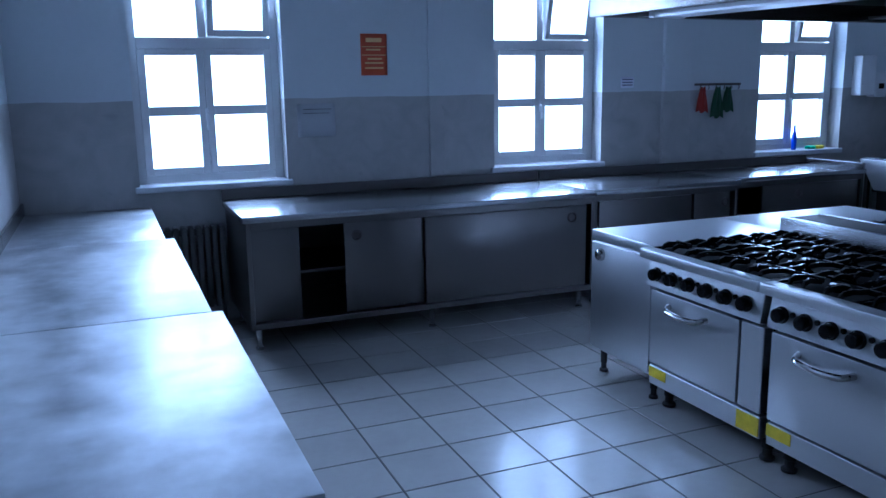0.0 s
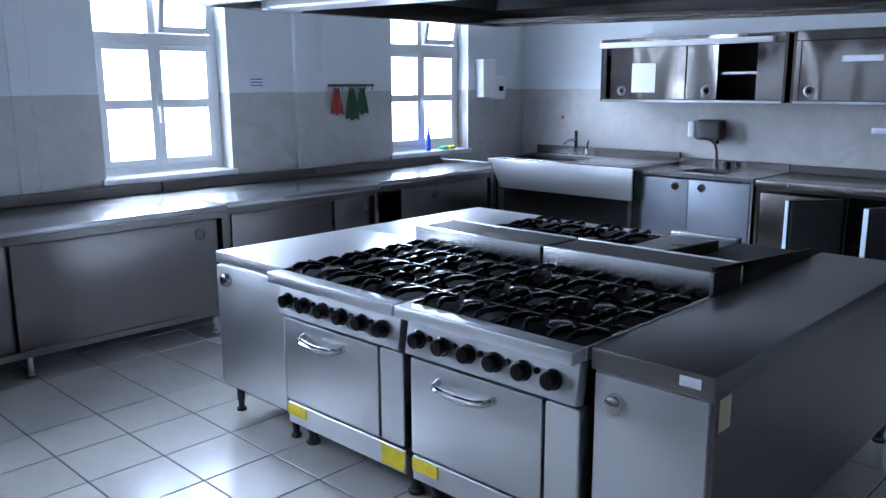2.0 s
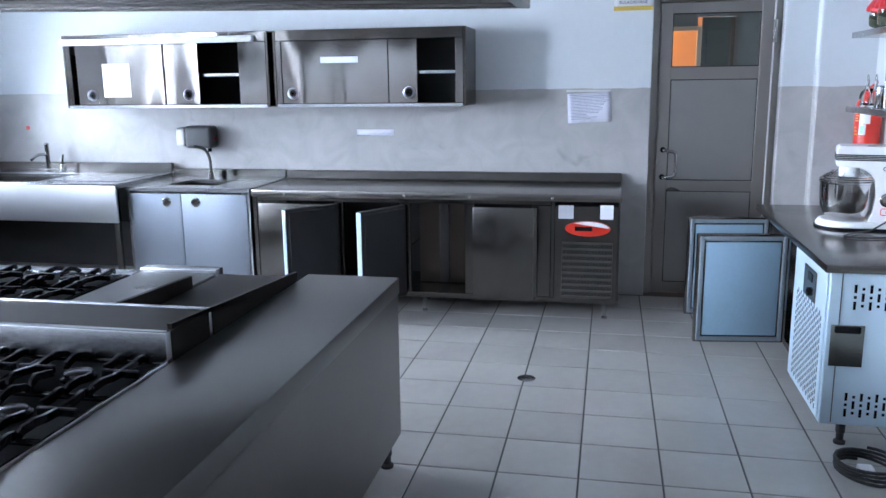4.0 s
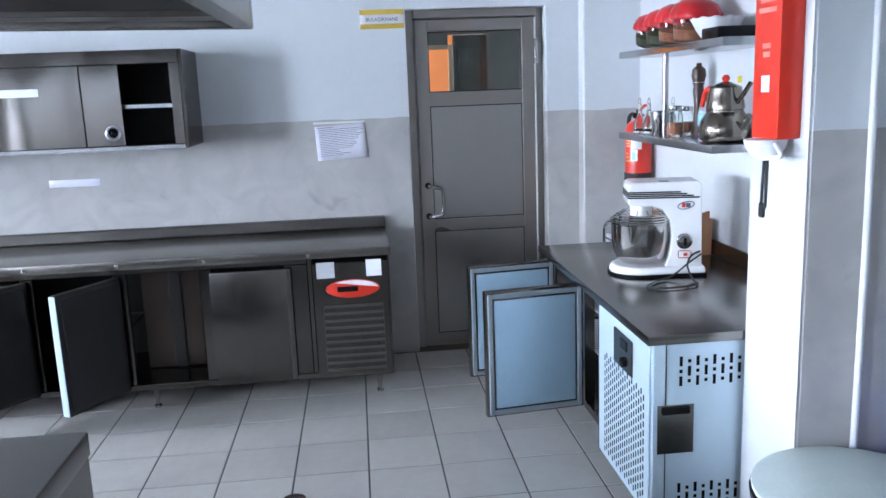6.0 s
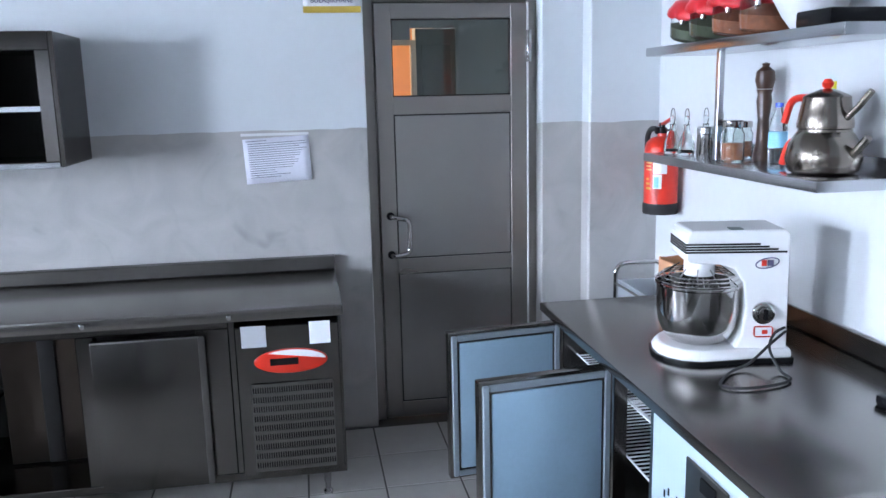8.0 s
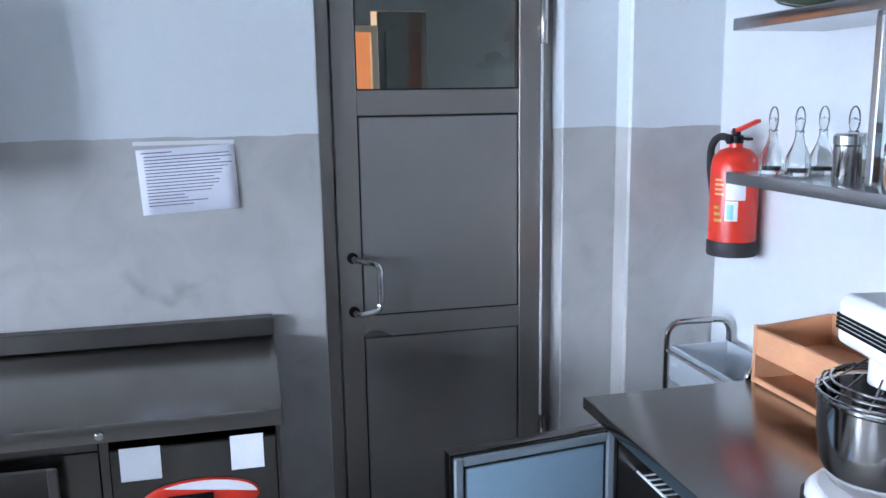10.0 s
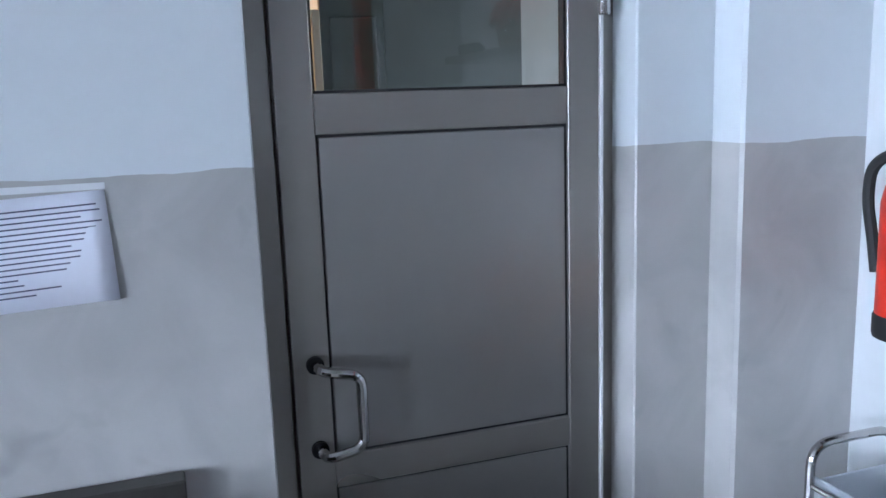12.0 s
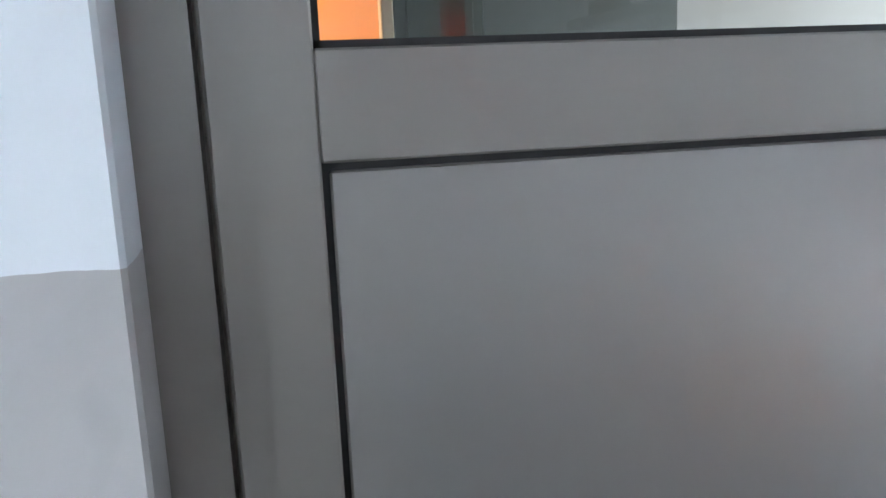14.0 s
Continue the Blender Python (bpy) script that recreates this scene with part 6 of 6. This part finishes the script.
part("nail", turned([(0.005, 0), (0.005, 0.012)], (5.43, -0.53, 1.543), 10, "y"), STEEL_DARK, bs)


def crates():
    """A two-tier wooden tray with an open slot along its front, standing on the fridge table."""
    x0, x1, y0, y1, z = 6.80, 7.285, -0.965, -0.70, 0.83
    ob = thing("wooden_tray", ((x0 + x1) / 2, (y0 + y1) / 2, z), "two-tier pale wooden tray on the steel top", "tray")
    part("back_board", boxed(x0, x1, y0, y0 + 0.014, z, z + 0.185, 0.003), WOOD, ob)
    for x in (x0, x1 - 0.014):
        g = bmesh.new()
        back_z = z + (0.225 if x == x0 else 0.185)
        loop = [(y0 + 0.0145, z), (y1, z), (y1, z + 0.172), (y1 - 0.03, z + 0.168), (y0 + 0.0145, back_z)]
        one, two = [[g.verts.new((xx, y, zz)) for y, zz in loop] for xx in (x, x + 0.014)]
        g.faces.new(one), g.faces.new(two[::-1])
        for k in range(5):
            g.faces.new((one[k], two[k], two[(k + 1) % 5], one[(k + 1) % 5]))
        part("end_board", g, WOOD, ob)
    for za, zb in ((0.0005, 0.018), (0.085, 0.165)):
        part("front_board", boxed(x0 + 0.0145, x1 - 0.0145, y1 - 0.014, y1 + 0.001, z + za, z + zb, 0.003), WOOD, ob)
    for za in (0.002, 0.085):
        part("floor_board", boxed(x0 + 0.0145, x1 - 0.0145, y0 + 0.0145, y1 - 0.0145, z + za, z + za + 0.010, 0.001), WOOD, ob)


crates()
single("black_plug", boxed(5.95, 6.0, -0.80, -0.76, 0.83, 0.86, 0.01, 2), BLACK, "small black plug lying on the steel top", "plug", (5.97, -0.78, 0.83))


def trolley():
    x0, x1, y0, y1 = 7.335, 7.82, -0.97, -0.72
    ob = thing("kitchen_trolley", ((x0 + x1) / 2, (y0 + y1) / 2, 0), "chrome tube trolley with milky plastic trays", "trolley")
    for x in (x0, x1):
        pts = bent([(x, y0, 0.06), (x, y0, 0.86), (x, y1, 0.86), (x, y1, 0.06)], 0.06, 6)
        part("tube_frame", tube(bmesh.new(), pts, 0.011), CHROME, ob)
    for z in (0.25, 0.66):
        for q in ((x0, x1, y0 + 0.012, y0 + 0.018), (x0, x1, y1 - 0.018, y1 - 0.012), (x0 + 0.012, x0 + 0.018, y0 + 0.018, y1 - 0.018), (x1 - 0.018, x1 - 0.012, y0 + 0.018, y1 - 0.018)):
            part("tray_wall", boxed(q[0], q[1], q[2], q[3], z, z + 0.12, 0.002), MILKY, ob, "milky plastic tray side")
        part("tray_floor", boxed(x0 + 0.012, x1 - 0.012, y0 + 0.012, y1 - 0.012, z - 0.006, z, 0.001), MILKY, ob)
        for y in (y0, y1):
            part("side_rail", tube(bmesh.new(), [(x0, y, z + 0.1), (x1, y, z + 0.1)], 0.006, 8), CHROME, ob)
    for x in (x0, x1):
        for y in (y0, y1):
            part("castor", turned([(0.03, -0.012), (0.032, -0.006), (0.032, 0.006), (0.03, 0.012)], (x, y, 0.032), 18, "x"), BLACK, ob)


trolley()


# ---------- by the pier ----------
def drum():
    x, y = 4.90, -0.56
    ob = thing("plastic_drum", (x, y, 0), "pale round plastic drum with a dark rim and lid", "drum")
    part("stand", boxed(x - 0.2, x + 0.2, y - 0.2, y + 0.2, 0.03, 0.30, 0.02, 2), STEEL_DULL, ob)
    for dx in (-0.16, 0.16):
        for dy in (-0.16, 0.16):
            part("foot", turned([(0.02, 0), (0.02, 0.03)], (x + dx, y + dy, 0), 10), RUBBER, ob)
    part("body", turned([(0.21, 0.302), (0.25, 0.33), (0.262, 0.45), (0.264, 0.505)], (x, y, 0), 36), DRUM, ob)
    part("rim", turned([(0.268, 0.505), (0.290, 0.512), (0.292, 0.530), (0.280, 0.538)], (x, y, 0), 40), BLACK, ob, "thick black rim")
    part("lid", turned([(0.286, 0.5385), (0.286, 0.552), (0.262, 0.562), (0.1, 0.570), (0.03, 0.572), (0, 0.573)], (x, y, 0), 40), DRUM, ob)
    bl = thing("blue_barrel", (5.0, -1.25, 0), "tall blue plastic barrel in the corner", "barrel")
    part("body", turned([(0.2, 0), (0.22, 0.02), (0.235, 0.3), (0.225, 0.32), (0.24, 0.36), (0.235, 0.62), (0.22, 0.66), (0.2, 0.665)], (5.0 - 0.1, -1.25, 0), 32), BLUEPL, bl)
    part("lid", turned([(0.225, 0.666), (0.225, 0.70), (0.2, 0.71), (0, 0.712)], (5.0 - 0.1, -1.25, 0), 32), BLUEPL, bl)
    hz = thing("cable_coil", (5.32, -0.32, 0), "dark cable coiled on the floor with a white plug", "cable")
    pts = []
    for k in range(70):
        a = k * 0.36
        r = 0.11 + 0.012 * math.sin(k * 0.7)
        pts.append((5.32 + r * math.cos(a) * 1.2, -0.34 + r * math.sin(a), 0.008 + 0.0009 * k))
    part("cable", tube(bmesh.new(), pts, 0.007, 7), RUBBER, hz)
    part("plug", boxed(5.27, 5.33, -0.36, -0.30, 0.001, 0.045, 0.01, 2), WPLASTIC, hz)
    pp = tube(bmesh.new(), [(5.172, -0.715, 0.0), (5.172, -0.715, 1.2), (5.174, -0.71, 2.0), (5.172, -0.715, CEIL)], 0.011, 12)
    single("wall_pipe", pp, WPLASTIC, "white painted pipe running up the pier", "pipe", (5.172, -0.715, 0))


drum()
single("floor_drain", turned([(0.05, -0.004), (0.05, 0.004), (0.045, 0.006), (0.0, 0.006)], (6.19, 1.15, 0), 20), STEEL, "small round steel floor drain", "drain", (6.19, 1.15, 0))


# ---------- floor tiles ----------
SX, SY = 0.3345, 0.3385
GX, GY = 6.415 - SX * 20, 0.825 - SY * 9
tb = boxed(0.0038, SX - 0.0038, 0.0038, SY - 0.0038, -0.01, 0.0, 0.0015)
bmesh.ops.recalc_face_normals(tb, faces=tb.faces)
TILE_ME = bpy.data.meshes.new("tile")
tb.to_mesh(TILE_ME)
tb.free()
TILE_ME.materials.append(TILE)
rest = bmesh.new()
count = 0
for i in range(0, 25):
    for j in range(-7, 25):
        x, y = GX + i * SX, GY + j * SY
        if x + SX < WEST or x > EAST or y + SY < SOUTH or y > NORTH:
            continue
        near = (1.0 <= x < 8.0 and -0.6 < y < 1.6) or (1.0 < x < 3.3 and 1.5 < y < 5.4)
        if near and count < 300:
            t = new("tile", TILE_ME)
            t.parent = floor
            t.location = (x, y, 0)
            count += 1
        else:
            box(rest, x + 0.0038, x + SX - 0.0038, y + 0.0038, y + SY - 0.0038, -0.01, 0.0)
rt = part("tile_field", rest, TILE, floor)
rt["kind"] = "stuff"
